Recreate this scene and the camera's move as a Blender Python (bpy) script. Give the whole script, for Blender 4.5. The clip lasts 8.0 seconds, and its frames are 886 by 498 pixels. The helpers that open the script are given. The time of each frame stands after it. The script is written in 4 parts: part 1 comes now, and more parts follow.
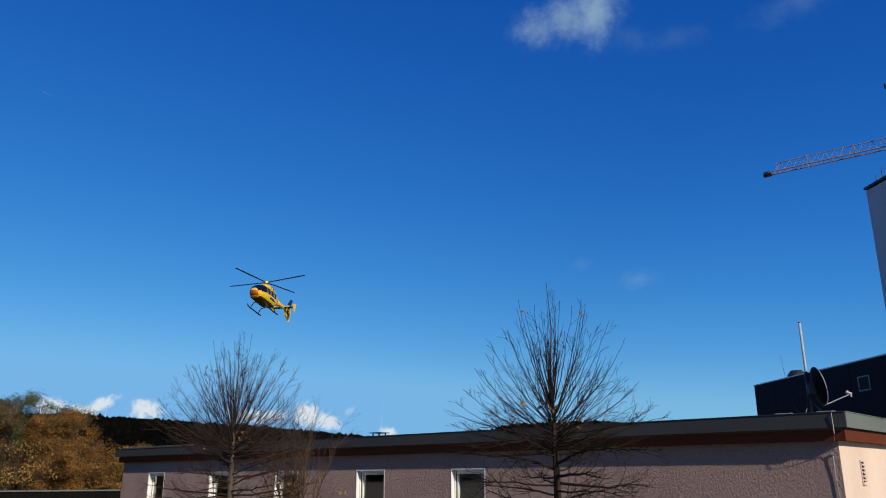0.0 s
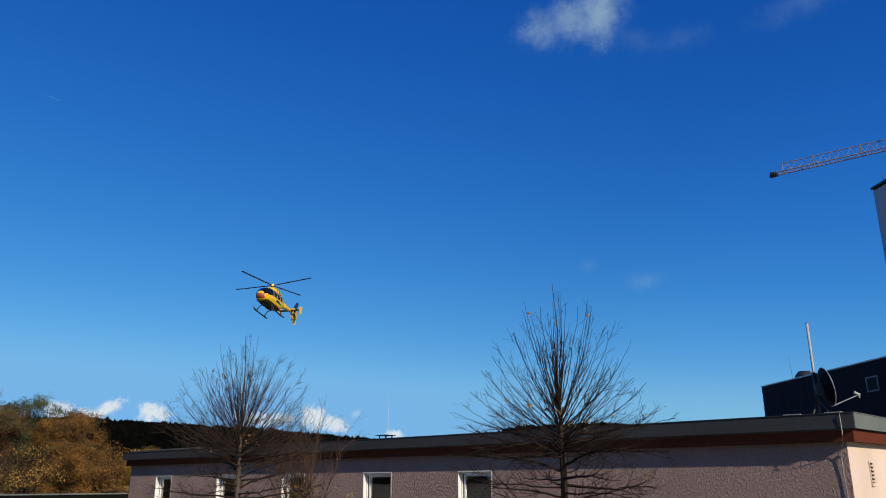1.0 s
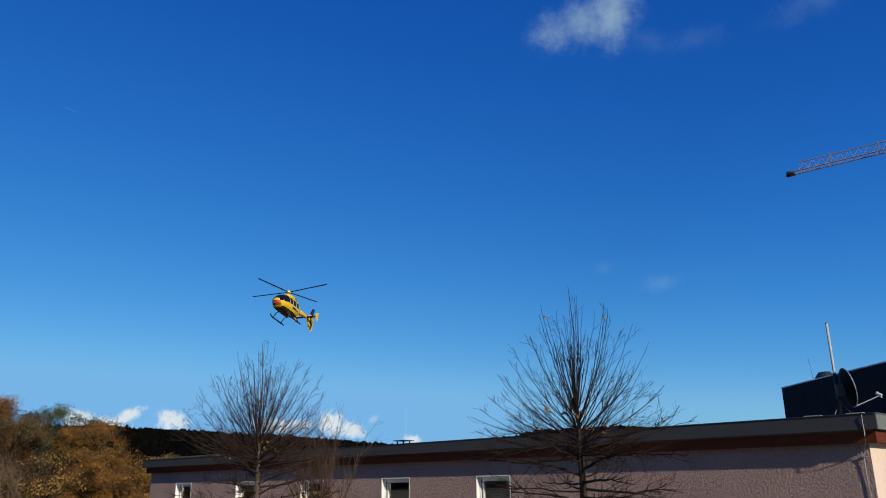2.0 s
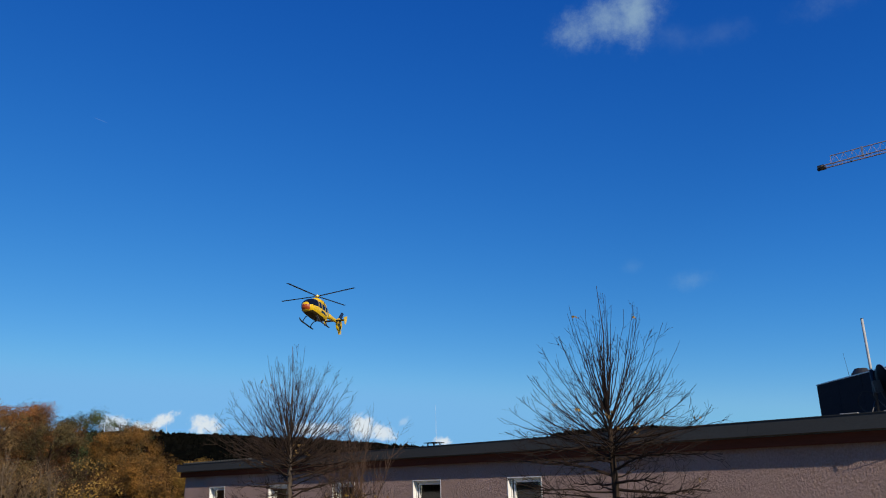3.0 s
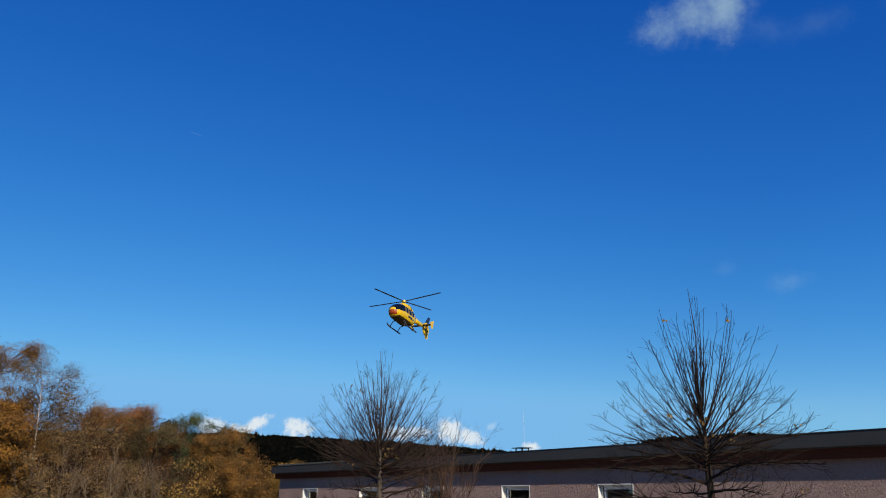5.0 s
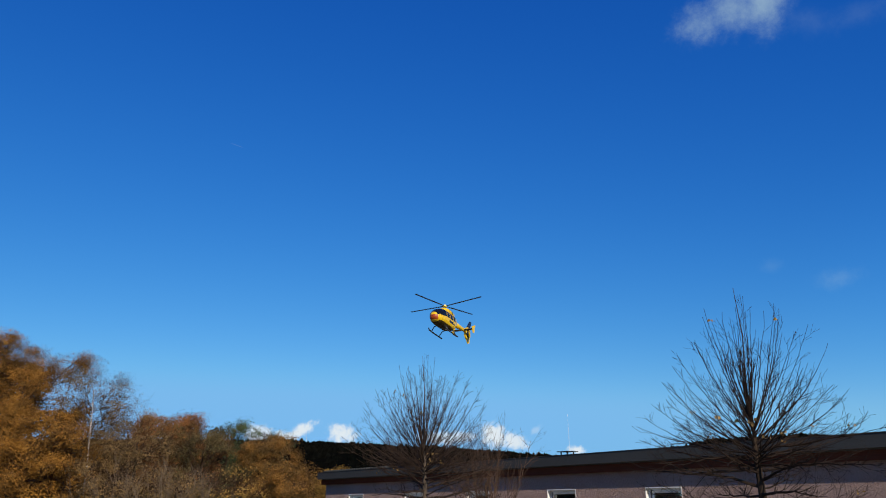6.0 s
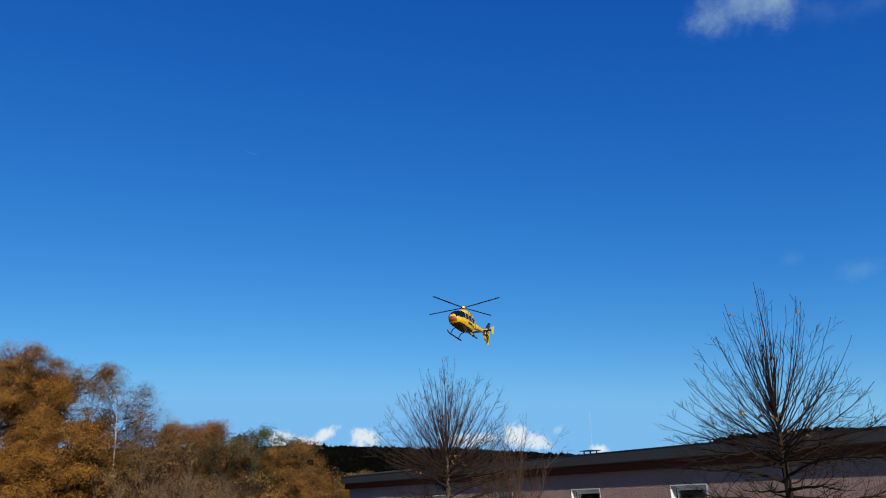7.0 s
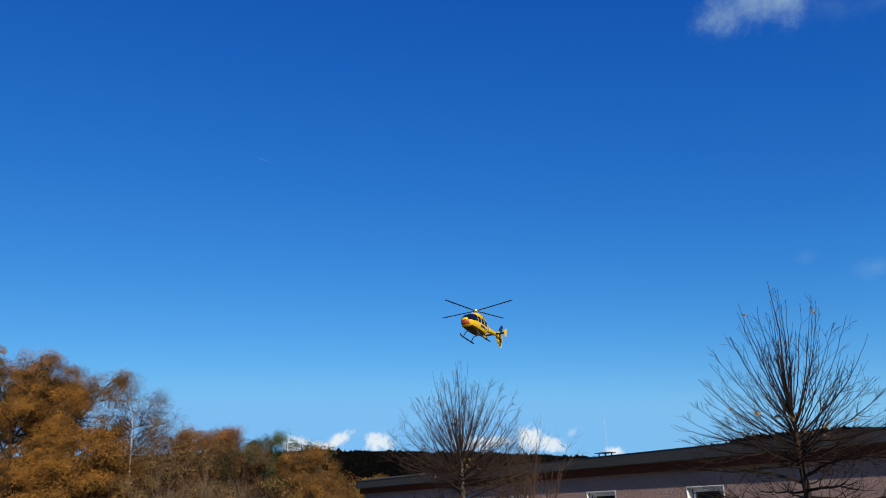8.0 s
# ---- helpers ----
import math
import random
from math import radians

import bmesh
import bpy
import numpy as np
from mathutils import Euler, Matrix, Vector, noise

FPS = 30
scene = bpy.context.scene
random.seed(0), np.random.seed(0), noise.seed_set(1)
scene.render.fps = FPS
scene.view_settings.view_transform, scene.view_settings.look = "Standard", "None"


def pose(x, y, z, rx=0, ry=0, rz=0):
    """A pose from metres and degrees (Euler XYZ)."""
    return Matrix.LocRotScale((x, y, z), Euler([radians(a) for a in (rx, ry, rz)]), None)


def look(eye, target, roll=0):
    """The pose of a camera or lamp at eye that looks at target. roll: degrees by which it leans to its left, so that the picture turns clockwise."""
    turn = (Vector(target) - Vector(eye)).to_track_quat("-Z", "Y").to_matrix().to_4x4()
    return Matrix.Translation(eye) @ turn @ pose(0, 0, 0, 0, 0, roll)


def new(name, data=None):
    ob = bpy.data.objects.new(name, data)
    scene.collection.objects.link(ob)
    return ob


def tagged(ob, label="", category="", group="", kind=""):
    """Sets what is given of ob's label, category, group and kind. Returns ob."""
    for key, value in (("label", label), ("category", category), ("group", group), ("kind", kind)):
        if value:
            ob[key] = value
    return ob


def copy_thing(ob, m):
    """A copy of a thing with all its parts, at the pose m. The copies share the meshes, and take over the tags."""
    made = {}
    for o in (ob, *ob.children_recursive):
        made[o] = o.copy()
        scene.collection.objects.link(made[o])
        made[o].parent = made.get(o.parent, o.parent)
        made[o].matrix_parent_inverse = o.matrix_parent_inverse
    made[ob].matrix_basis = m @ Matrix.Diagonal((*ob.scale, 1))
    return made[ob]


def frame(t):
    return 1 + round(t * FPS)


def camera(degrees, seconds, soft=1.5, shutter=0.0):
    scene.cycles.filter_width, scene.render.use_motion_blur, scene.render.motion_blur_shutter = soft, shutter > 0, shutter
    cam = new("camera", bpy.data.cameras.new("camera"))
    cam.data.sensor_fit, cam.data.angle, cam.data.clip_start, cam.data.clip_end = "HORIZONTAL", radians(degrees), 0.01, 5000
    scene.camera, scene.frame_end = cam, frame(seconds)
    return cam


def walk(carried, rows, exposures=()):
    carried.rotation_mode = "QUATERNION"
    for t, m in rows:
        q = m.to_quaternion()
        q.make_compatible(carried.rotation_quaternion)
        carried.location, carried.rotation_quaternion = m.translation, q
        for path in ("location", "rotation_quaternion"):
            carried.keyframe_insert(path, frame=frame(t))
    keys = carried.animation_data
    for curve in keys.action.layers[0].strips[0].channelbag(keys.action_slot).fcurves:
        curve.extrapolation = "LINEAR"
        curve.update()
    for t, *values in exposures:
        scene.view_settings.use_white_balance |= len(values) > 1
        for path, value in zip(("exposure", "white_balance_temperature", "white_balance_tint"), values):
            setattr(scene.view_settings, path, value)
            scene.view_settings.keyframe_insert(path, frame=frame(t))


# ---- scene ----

cam = camera(59.0, 8.0, soft=1.05)
EYE = 2.0
# seconds, yaw to the left, pitch up, roll: the camera turns where it stands
ROWS = [
    (0.0, 0.00, 16.20, 0.25),
    (0.5, 0.20, 16.23, 0.34),
    (1.0, 0.48, 16.36, 0.41),
    (1.5, 1.05, 16.56, 0.62),
    (3.0, 3.95, 16.88, 1.31),
    (3.5, 5.60, 16.94, 1.34),
    (4.0, 7.21, 17.05, 0.72),
    (4.5, 8.60, 17.16, 0.40),
    (6.0, 13.31, 17.64, 0.68),
    (6.5, 14.46, 17.80, 1.31),
    (7.0, 14.96, 17.82, 1.80),
    (7.5, 15.44, 17.88, 2.15),
    (8.0, 16.01, 18.11, 2.29),
]
walk(cam, [(t, pose(0, 0, EYE, 90 + pitch, roll, yaw)) for t, yaw, pitch, roll in ROWS],
     exposures=((0.0, 0.0), (3.5, 0.02), (6.0, 0.09), (7.5, 0.10), (8.0, 0.15)))


def toward(bearing, elevation=0.0):
    """Unit direction; bearing in degrees clockwise from +y."""
    b, e = radians(bearing), radians(elevation)
    return Vector((math.sin(b) * math.cos(e), math.cos(b) * math.cos(e), math.sin(e)))


def spot(bearing, distance, z=0.0):
    d = toward(bearing) * distance
    return Vector((d.x, d.y, z))


# ---- world and sun ----
SUN_BEARING, SUN_HEIGHT = 144.3, 25.0
world = bpy.data.worlds.new("sky")
scene.world = world
world.use_nodes = True
wt = world.node_tree
wt.nodes.clear()


def wnode(kind, **inputs):
    n = wt.nodes.new(kind)
    for k, v in inputs.items():
        n.inputs[int(k[1:])].default_value = v
    return n


def wmath(op, a, b=None, clamp=False):
    n = wt.nodes.new("ShaderNodeMath")
    n.operation, n.use_clamp = op, clamp
    for i, v in enumerate((a, b)):
        if v is None:
            continue
        if isinstance(v, (int, float)):
            n.inputs[i].default_value = v
        else:
            wt.links.new(v, n.inputs[i])
    return n.outputs[0]


sky = wt.nodes.new("ShaderNodeTexSky")
sky.sky_type, sky.sun_disc = "NISHITA", False
sky.sun_elevation, sky.sun_rotation = radians(SUN_HEIGHT), radians(SUN_BEARING)
sky.air_density, sky.dust_density, sky.ozone_density = 1.0, 0.0, 2.0
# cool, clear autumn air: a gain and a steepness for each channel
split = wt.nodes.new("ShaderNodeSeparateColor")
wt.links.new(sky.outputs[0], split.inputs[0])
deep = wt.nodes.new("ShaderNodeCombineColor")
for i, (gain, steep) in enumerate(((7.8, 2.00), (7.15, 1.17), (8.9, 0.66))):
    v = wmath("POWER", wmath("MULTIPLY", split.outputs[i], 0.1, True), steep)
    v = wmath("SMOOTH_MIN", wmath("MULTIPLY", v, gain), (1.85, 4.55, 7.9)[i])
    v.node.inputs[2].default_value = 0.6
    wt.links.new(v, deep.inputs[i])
coord = wt.nodes.new("ShaderNodeTexCoord").outputs["Generated"]


def wdot(vec):
    n = wt.nodes.new("ShaderNodeVectorMath")
    n.operation = "DOT_PRODUCT"
    wt.links.new(coord, n.inputs[0])
    n.inputs[1].default_value = vec
    return n.outputs["Value"]


def wnoise(scale, detail=6.0, rough=0.6, stretch=(1, 1, 1)):
    m = wt.nodes.new("ShaderNodeMapping")
    m.inputs["Scale"].default_value = stretch
    wt.links.new(coord, m.inputs["Vector"])
    n = wt.nodes.new("ShaderNodeTexNoise")
    n.inputs["Scale"].default_value = scale
    n.inputs["Detail"].default_value = detail
    n.inputs["Roughness"].default_value = rough
    wt.links.new(m.outputs[0], n.inputs["Vector"])
    return n.outputs["Fac"]


wisp, puff = wnoise(30.0, 9.0, 0.72), wnoise(90.0, 8.0, 0.66)


def cloud(bearing, elevation, wide, high, turn, opacity, ragged, grain, soft=0.6):
    """Opacity of one cloud: an ellipse in degrees, turned, its edge broken by noise."""
    c = toward(bearing, elevation)
    right = toward(bearing + 90)
    up = right.cross(c)
    a = radians(turn)
    x = wmath("DIVIDE", wdot(right * math.cos(a) + up * math.sin(a)), radians(wide))
    y = wmath("DIVIDE", wdot(up * math.cos(a) - right * math.sin(a)), radians(high))
    r = wmath("SQRT", wmath("ADD", wmath("MULTIPLY", x, x), wmath("MULTIPLY", y, y)))
    front = wmath("GREATER_THAN", wdot(c), 0.5)
    edge = wmath("ADD", wmath("SUBTRACT", 1.0, r), wmath("MULTIPLY", wmath("SUBTRACT", grain, 0.5), ragged))
    s = wt.nodes.new("ShaderNodeMapRange")
    s.interpolation_type = "SMOOTHERSTEP"
    s.inputs["From Min"].default_value = -0.1
    s.inputs["From Max"].default_value = soft
    wt.links.new(edge, s.inputs["Value"])
    return wmath("MULTIPLY", wmath("MULTIPLY", s.outputs[0], front), opacity)


CLOUDS = [
    (12.6, 32.6, 2.5, 3.1, 0, 0.50, 1.3, wisp, 1.3), (10.6, 32.2, 2.9, 2.3, 5, 0.40, 1.6, wisp, 1.3), (8.2, 31.7, 2.8, 1.9, 12, 0.34, 1.8, wisp, 1.4), (15.2, 30.4, 3.2, 1.2, -28, 0.07, 1.6, wisp, 1.6),
    (27.8, 30.6, 4.4, 1.5, 8, 0.09, 1.6, wisp, 1.5), (19.0, 29.8, 2.4, 1.2, 0, 0.05, 1.8, wisp, 1.4), (14.5, 13.5, 1.9, 1.0, 0, 0.13, 1.6, wisp, 1.4),
    (10.5, 14.8, 1.0, 0.7, 0, 0.05, 1.6, wisp, 1.4),
    (-23.4, 4.62, 1.55, 0.5, 24, 0.95, 2.1, puff, 0.85), (-24.2, 4.2, 1.2, 0.5, 0, 0.9, 2.1, puff, 0.85), (-20.5, 4.35, 1.25, 0.85, -8, 0.95, 2.0, puff, 0.82), (-26.2, 4.4, 1.2, 0.75, 0, 0.75, 1.6, puff, 0.6),
    (-9.7, 4.25, 1.2, 0.98, -25, 0.95, 2.0, puff, 0.82), (-8.2, 3.8, 1.3, 0.75, -10, 0.9, 2.1, puff, 0.85), (-6.65, 4.5, 0.6, 0.28, 35, 0.26, 1.9, puff, 0.9),
    (-13.0, 4.1, 2.6, 0.5, 0, 0.7, 1.8, puff, 0.6), (-3.8, 3.1, 0.75, 0.42, -12, 0.95, 2.0, puff, 0.85),
    (-29.1, 24.5, 0.5, 0.028, -14, 0.07, 0.8, puff),
]
# added gain in the sky colour, brightest low to the right
sky_gain = wt.nodes.new("ShaderNodeMapRange")
sky_gain.interpolation_type = "SMOOTHSTEP"
for k, v in (("From Min", 0.90), ("From Max", 0.995), ("To Min", 1.0), ("To Max", 1.09)):
    sky_gain.inputs[k].default_value = v
wt.links.new(wdot(toward(34, 4)), sky_gain.inputs["Value"])
bright = wt.nodes.new("ShaderNodeVectorMath")
bright.operation = "SCALE"
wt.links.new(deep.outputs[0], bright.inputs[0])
wt.links.new(sky_gain.outputs[0], bright.inputs["Scale"])
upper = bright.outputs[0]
# thin high wisps are bluish, the heaped clouds over the hill white
for grain, tone in ((wisp, (4.7, 6.5, 6.6, 1)), (puff, (7.2, 7.8, 8.2, 1))):
    cover = None
    for c in CLOUDS:
        if c[7] is grain:
            o = cloud(*c)
            cover = o if cover is None else wmath("MAXIMUM", cover, o)
    mixer = wt.nodes.new("ShaderNodeMix")
    mixer.data_type = "RGBA"
    wt.links.new(cover, mixer.inputs["Factor"])
    wt.links.new(upper, mixer.inputs["A"])
    mixer.inputs["B"].default_value = tone
    upper = mixer.outputs["Result"]
SKY = 0.10
back = wt.nodes.new("ShaderNodeBackground")
back.inputs["Strength"].default_value = SKY
wt.links.new(upper, back.inputs["Color"])
wt.links.new(back.outputs[0], wt.nodes.new("ShaderNodeOutputWorld").inputs["Surface"])

sun = new("sun", bpy.data.lights.new("sun", "SUN"))
sun.data.energy, sun.data.angle, sun.data.color = 5.0, radians(0.53), (1.0, 0.86, 0.68)
sun.matrix_world = look(toward(SUN_BEARING, SUN_HEIGHT) * 60, (0, 0, 0))


# ---- materials ----
def material(name, colour, rough=0.8, metal=0.0, vary=0.25, scale=6.0, fine=60.0, bump=0.0, bump_scale=40.0, island=0.0, obj=0.0, second=None, stretch=(1, 1, 1), spec=0.5, grit=0.5, patch=0.2):
    """Surface with a large and a fine variation, an optional second tone, relief, and a change from piece to piece."""
    m = bpy.data.materials.new(name)
    m.use_nodes = True
    t = m.node_tree
    b = t.nodes["Principled BSDF"]
    b.inputs["Roughness"].default_value, b.inputs["Metallic"].default_value = rough, metal
    b.inputs["Specular IOR Level"].default_value = spec
    tc = t.nodes.new("ShaderNodeTexCoord")
    mp = t.nodes.new("ShaderNodeMapping")
    mp.inputs["Scale"].default_value = stretch
    t.links.new(tc.outputs["Object"], mp.inputs["Vector"])

    def tex(sc, detail=4.0, rough_by=0.5):
        n = t.nodes.new("ShaderNodeTexNoise")
        n.inputs["Scale"].default_value, n.inputs["Detail"].default_value = sc, detail
        n.inputs["Roughness"].default_value = rough_by
        t.links.new(mp.outputs[0], n.inputs["Vector"])
        return n.outputs["Fac"]

    def mixed(fac, a, c):
        n = t.nodes.new("ShaderNodeMix")
        n.data_type = "RGBA"
        for sock, v in (("Factor", fac), ("A", a), ("B", c)):
            if isinstance(v, tuple):
                n.inputs[sock].default_value = (*v, 1)
            else:
                t.links.new(v, n.inputs[sock])
        return n.outputs["Result"]

    def ranged(v, lo, hi, a=0.3, c=0.7):
        n = t.nodes.new("ShaderNodeMapRange")
        for k, x in (("From Min", a), ("From Max", c), ("To Min", lo), ("To Max", hi)):
            n.inputs[k].default_value = x
        t.links.new(v, n.inputs["Value"])
        return n.outputs[0]

    other = second or tuple(c * 0.7 for c in colour)
    col = mixed(ranged(tex(scale), 0.0, 1.0, 0.5 - patch, 0.5 + patch), colour, other)
    gain = ranged(tex(fine, 3.0), 1 - vary, 1 + vary)
    if island or obj:
        src = t.nodes.new("ShaderNodeNewGeometry").outputs["Random Per Island"] if island else t.nodes.new("ShaderNodeObjectInfo").outputs["Random"]
        k = island or obj
        g2 = ranged(src, 1 - k, 1 + k, 0.0, 1.0)
        mu = t.nodes.new("ShaderNodeMath")
        mu.operation = "MULTIPLY"
        t.links.new(gain, mu.inputs[0])
        t.links.new(g2, mu.inputs[1])
        gain = mu.outputs[0]
    sc = t.nodes.new("ShaderNodeVectorMath")
    sc.operation = "SCALE"
    t.links.new(col, sc.inputs[0])
    t.links.new(gain, sc.inputs["Scale"])
    t.links.new(sc.outputs[0], b.inputs["Base Color"])
    if bump:
        bp = t.nodes.new("ShaderNodeBump")
        bp.inputs["Strength"].default_value, bp.inputs["Distance"].default_value = 1.0, bump
        t.links.new(tex(bump_scale, 7.0, grit), bp.inputs["Height"])
        t.links.new(bp.outputs[0], b.inputs["Normal"])
    return m


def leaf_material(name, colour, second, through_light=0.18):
    # random dark patches: leaf tone, and shade of the crown's hollows put into colour
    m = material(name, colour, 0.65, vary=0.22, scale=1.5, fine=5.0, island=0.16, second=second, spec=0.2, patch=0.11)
    t = m.node_tree
    b = t.nodes["Principled BSDF"]
    src = b.inputs["Base Color"].links[0].from_socket
    tr = t.nodes.new("ShaderNodeBsdfTranslucent")
    mx = t.nodes.new("ShaderNodeMixShader")
    mx.inputs[0].default_value = through_light
    t.links.new(src, tr.inputs["Color"])
    t.links.new(b.outputs[0], mx.inputs[1])
    t.links.new(tr.outputs[0], mx.inputs[2])
    t.links.new(mx.outputs[0], t.nodes["Material Output"].inputs["Surface"])
    return m


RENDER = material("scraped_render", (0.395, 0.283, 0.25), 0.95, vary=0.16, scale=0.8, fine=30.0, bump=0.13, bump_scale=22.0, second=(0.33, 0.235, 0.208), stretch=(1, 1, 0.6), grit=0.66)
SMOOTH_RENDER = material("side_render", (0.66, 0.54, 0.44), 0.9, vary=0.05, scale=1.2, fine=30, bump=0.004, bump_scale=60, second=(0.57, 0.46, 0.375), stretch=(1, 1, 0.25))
# fascia in two tones: the side's sunlight is put into the paler sheet
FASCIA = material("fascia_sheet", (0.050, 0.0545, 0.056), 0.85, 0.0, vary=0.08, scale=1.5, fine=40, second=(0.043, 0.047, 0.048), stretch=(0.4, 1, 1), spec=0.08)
PALESHEET = material("pale_fascia_sheet", (0.135, 0.158, 0.148), 0.8, 0.0, vary=0.1, scale=1.5, fine=30, second=(0.105, 0.125, 0.117), stretch=(1, 0.4, 1), spec=0.1)
REDWOOD = material("red_brown_board", (0.11, 0.028, 0.012), 0.6, vary=0.2, scale=3, fine=30, second=(0.085, 0.022, 0.010), stretch=(0.15, 1, 3), spec=0.1)
WHITE = material("white_paint", (0.66, 0.66, 0.64), 0.5, vary=0.05, scale=3, fine=40, second=(0.7, 0.7, 0.68))
ROOFING = material("roofing_felt", (0.12, 0.12, 0.12), 0.95, vary=0.2, scale=1, fine=50, bump=0.01)
ZINC = material("zinc_sheet", (0.45, 0.46, 0.46), 0.4, 0.7, vary=0.1, scale=5, fine=50)
DARKMETAL = material("dark_metal", (0.035, 0.037, 0.04), 0.5, 0.3, vary=0.2, scale=5, fine=50)
DISH = material("dish_grey", (0.006, 0.0063, 0.008), 0.6, vary=0.1, scale=5, fine=50, spec=0.06)
CABLE = material("grey_cable", (0.35, 0.34, 0.33), 0.6, vary=0.1)
CLADDING = material("anthracite_cladding", (0.015, 0.016, 0.021), 0.8, vary=0.15, scale=0.4, fine=8, second=(0.013, 0.014, 0.018), spec=0.12)
TOWER = material("tower_panel", (0.38, 0.41, 0.45), 0.7, vary=0.04, scale=0.3, fine=4, second=(0.35, 0.38, 0.42))
STEELTRIM = material("steel_trim", (0.55, 0.57, 0.6), 0.4, 0.6, vary=0.08)
POLE = material("galvanised_pole", (0.42, 0.43, 0.42), 0.6, vary=0.12, scale=4, fine=30)
GREYFRAME = material("grey_frame", (0.22, 0.23, 0.25), 0.6, vary=0.1, scale=4, fine=30)
CRANE = material("crane_paint", (0.33, 0.225, 0.145), 0.6, vary=0.25, scale=1, fine=8, second=(0.26, 0.18, 0.12))
BARK = material("bark", (0.045, 0.032, 0.023), 0.9, vary=0.35, scale=5, fine=40, bump=0.01, bump_scale=40, second=(0.022, 0.016, 0.012), stretch=(1, 1, 0.3), spec=0.08)
TWIG = material("twig", (0.024, 0.0175, 0.014), 0.8, vary=0.25, scale=3, fine=20, second=(0.02, 0.013, 0.01), spec=0.08)
PALETWIG = material("pale_twig", (0.042, 0.028, 0.021), 0.8, vary=0.25, scale=3, fine=20, second=(0.026, 0.018, 0.014), spec=0.08)
PALEBARK = material("pale_bark", (0.10, 0.075, 0.052), 0.9, vary=0.35, scale=5, fine=40, bump=0.01, bump_scale=40, second=(0.04, 0.03, 0.022), stretch=(1, 1, 0.3))
STEM = material("brown_stem", (0.065, 0.038, 0.022), 0.8, vary=0.3, scale=2, fine=12, second=(0.032, 0.02, 0.013), spec=0.08)
RUSSETSTEM = material("russet_stem", (0.088, 0.053, 0.036), 0.8, vary=0.3, scale=2, fine=12, second=(0.046, 0.03, 0.021), spec=0.08)
PALESTEM = material("pale_stem", (0.19, 0.145, 0.10), 0.8, vary=0.3, scale=2, fine=12, second=(0.10, 0.072, 0.048), spec=0.08)
BIRCH = material("birch_bark", (0.55, 0.50, 0.44), 0.8, vary=0.3, scale=4, fine=12, second=(0.3, 0.26, 0.22), stretch=(1, 1, 3))
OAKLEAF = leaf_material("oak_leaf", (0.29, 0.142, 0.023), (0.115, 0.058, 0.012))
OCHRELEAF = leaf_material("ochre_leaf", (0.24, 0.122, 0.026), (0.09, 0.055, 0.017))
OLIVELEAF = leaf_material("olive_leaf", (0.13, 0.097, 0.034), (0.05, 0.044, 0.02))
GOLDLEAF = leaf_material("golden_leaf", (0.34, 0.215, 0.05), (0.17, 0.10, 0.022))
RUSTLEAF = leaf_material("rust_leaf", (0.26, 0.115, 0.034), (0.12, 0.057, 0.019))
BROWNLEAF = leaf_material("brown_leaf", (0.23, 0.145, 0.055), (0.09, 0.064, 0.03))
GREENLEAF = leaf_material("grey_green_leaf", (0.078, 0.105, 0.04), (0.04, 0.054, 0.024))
# far below real spruce: the hill's shade is put into the base colour
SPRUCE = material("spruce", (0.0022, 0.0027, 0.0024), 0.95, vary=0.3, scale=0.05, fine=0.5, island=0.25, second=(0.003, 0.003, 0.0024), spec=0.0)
# ground out of view, its warm tone chosen to bounce light onto the house
WARMGROUND = material("warm_bounce_ground", (0.21, 0.155, 0.08), 0.95, vary=0.3, scale=0.2, fine=6, second=(0.15, 0.125, 0.06))
YELLOW = material("yellow_paint", (0.70, 0.46, 0.010), 0.3, vary=0.04, scale=1, fine=6, second=(0.66, 0.43, 0.010))
ORANGE = material("signal_orange_paint", (0.37, 0.055, 0.003), 0.5, vary=0.04, scale=1, fine=6)
# shade of the yellow underside, put into a dark base colour
BELLY = material("shaded_belly", (0.05, 0.034, 0.008), 0.6, vary=0.2, scale=2, fine=10, spec=0.2)
NAVY = material("navy_paint", (0.012, 0.02, 0.05), 0.4, vary=0.05)
BLADE = material("rotor_blade", (0.012, 0.012, 0.014), 0.6, vary=0.1)
TINT = material("tinted_window", (0.006, 0.007, 0.009), 0.08, vary=0.05, spec=0.5)
CONCRETE = material("concrete", (0.36, 0.35, 0.33), 0.9, vary=0.15, scale=1, fine=20, bump=0.01)
VENTCAP = material("bitumen_painted_steel", (0.022, 0.022, 0.024), 0.85, vary=0.2, scale=5, fine=40, spec=0.1)
DARKWALL = material("near_black_wall", (0.008, 0.0078, 0.0075), 0.9, vary=0.3, scale=1.5, fine=20, spec=0.0)
BLACK = material("dark_void", (0.02, 0.02, 0.02), 0.9, vary=0.1)


def glass_material():
    m = bpy.data.materials.new("window_glass")
    m.use_nodes = True
    b = m.node_tree.nodes["Principled BSDF"]
    b.inputs["Base Color"].default_value = (0.75, 0.85, 0.84, 1)
    b.inputs["Roughness"].default_value = 0.02
    b.inputs["Transmission Weight"].default_value = 1.0
    b.inputs["IOR"].default_value = 2.0
    return m


GLASS = glass_material()


# ---- mesh helpers ----
def part(name, bm, mat, parent=None, label="", smooth=False):
    me = bpy.data.meshes.new(name)
    if isinstance(bm, tuple):
        me.from_pydata([tuple(v) for v in bm[0]], [], bm[1])
    else:
        bm.to_mesh(me)
        bm.free()
    me.materials.append(mat)
    if smooth:
        me.shade_smooth()
    ob = new(name, me)
    ob.parent = parent
    if label:
        tagged(ob, label)
    return ob


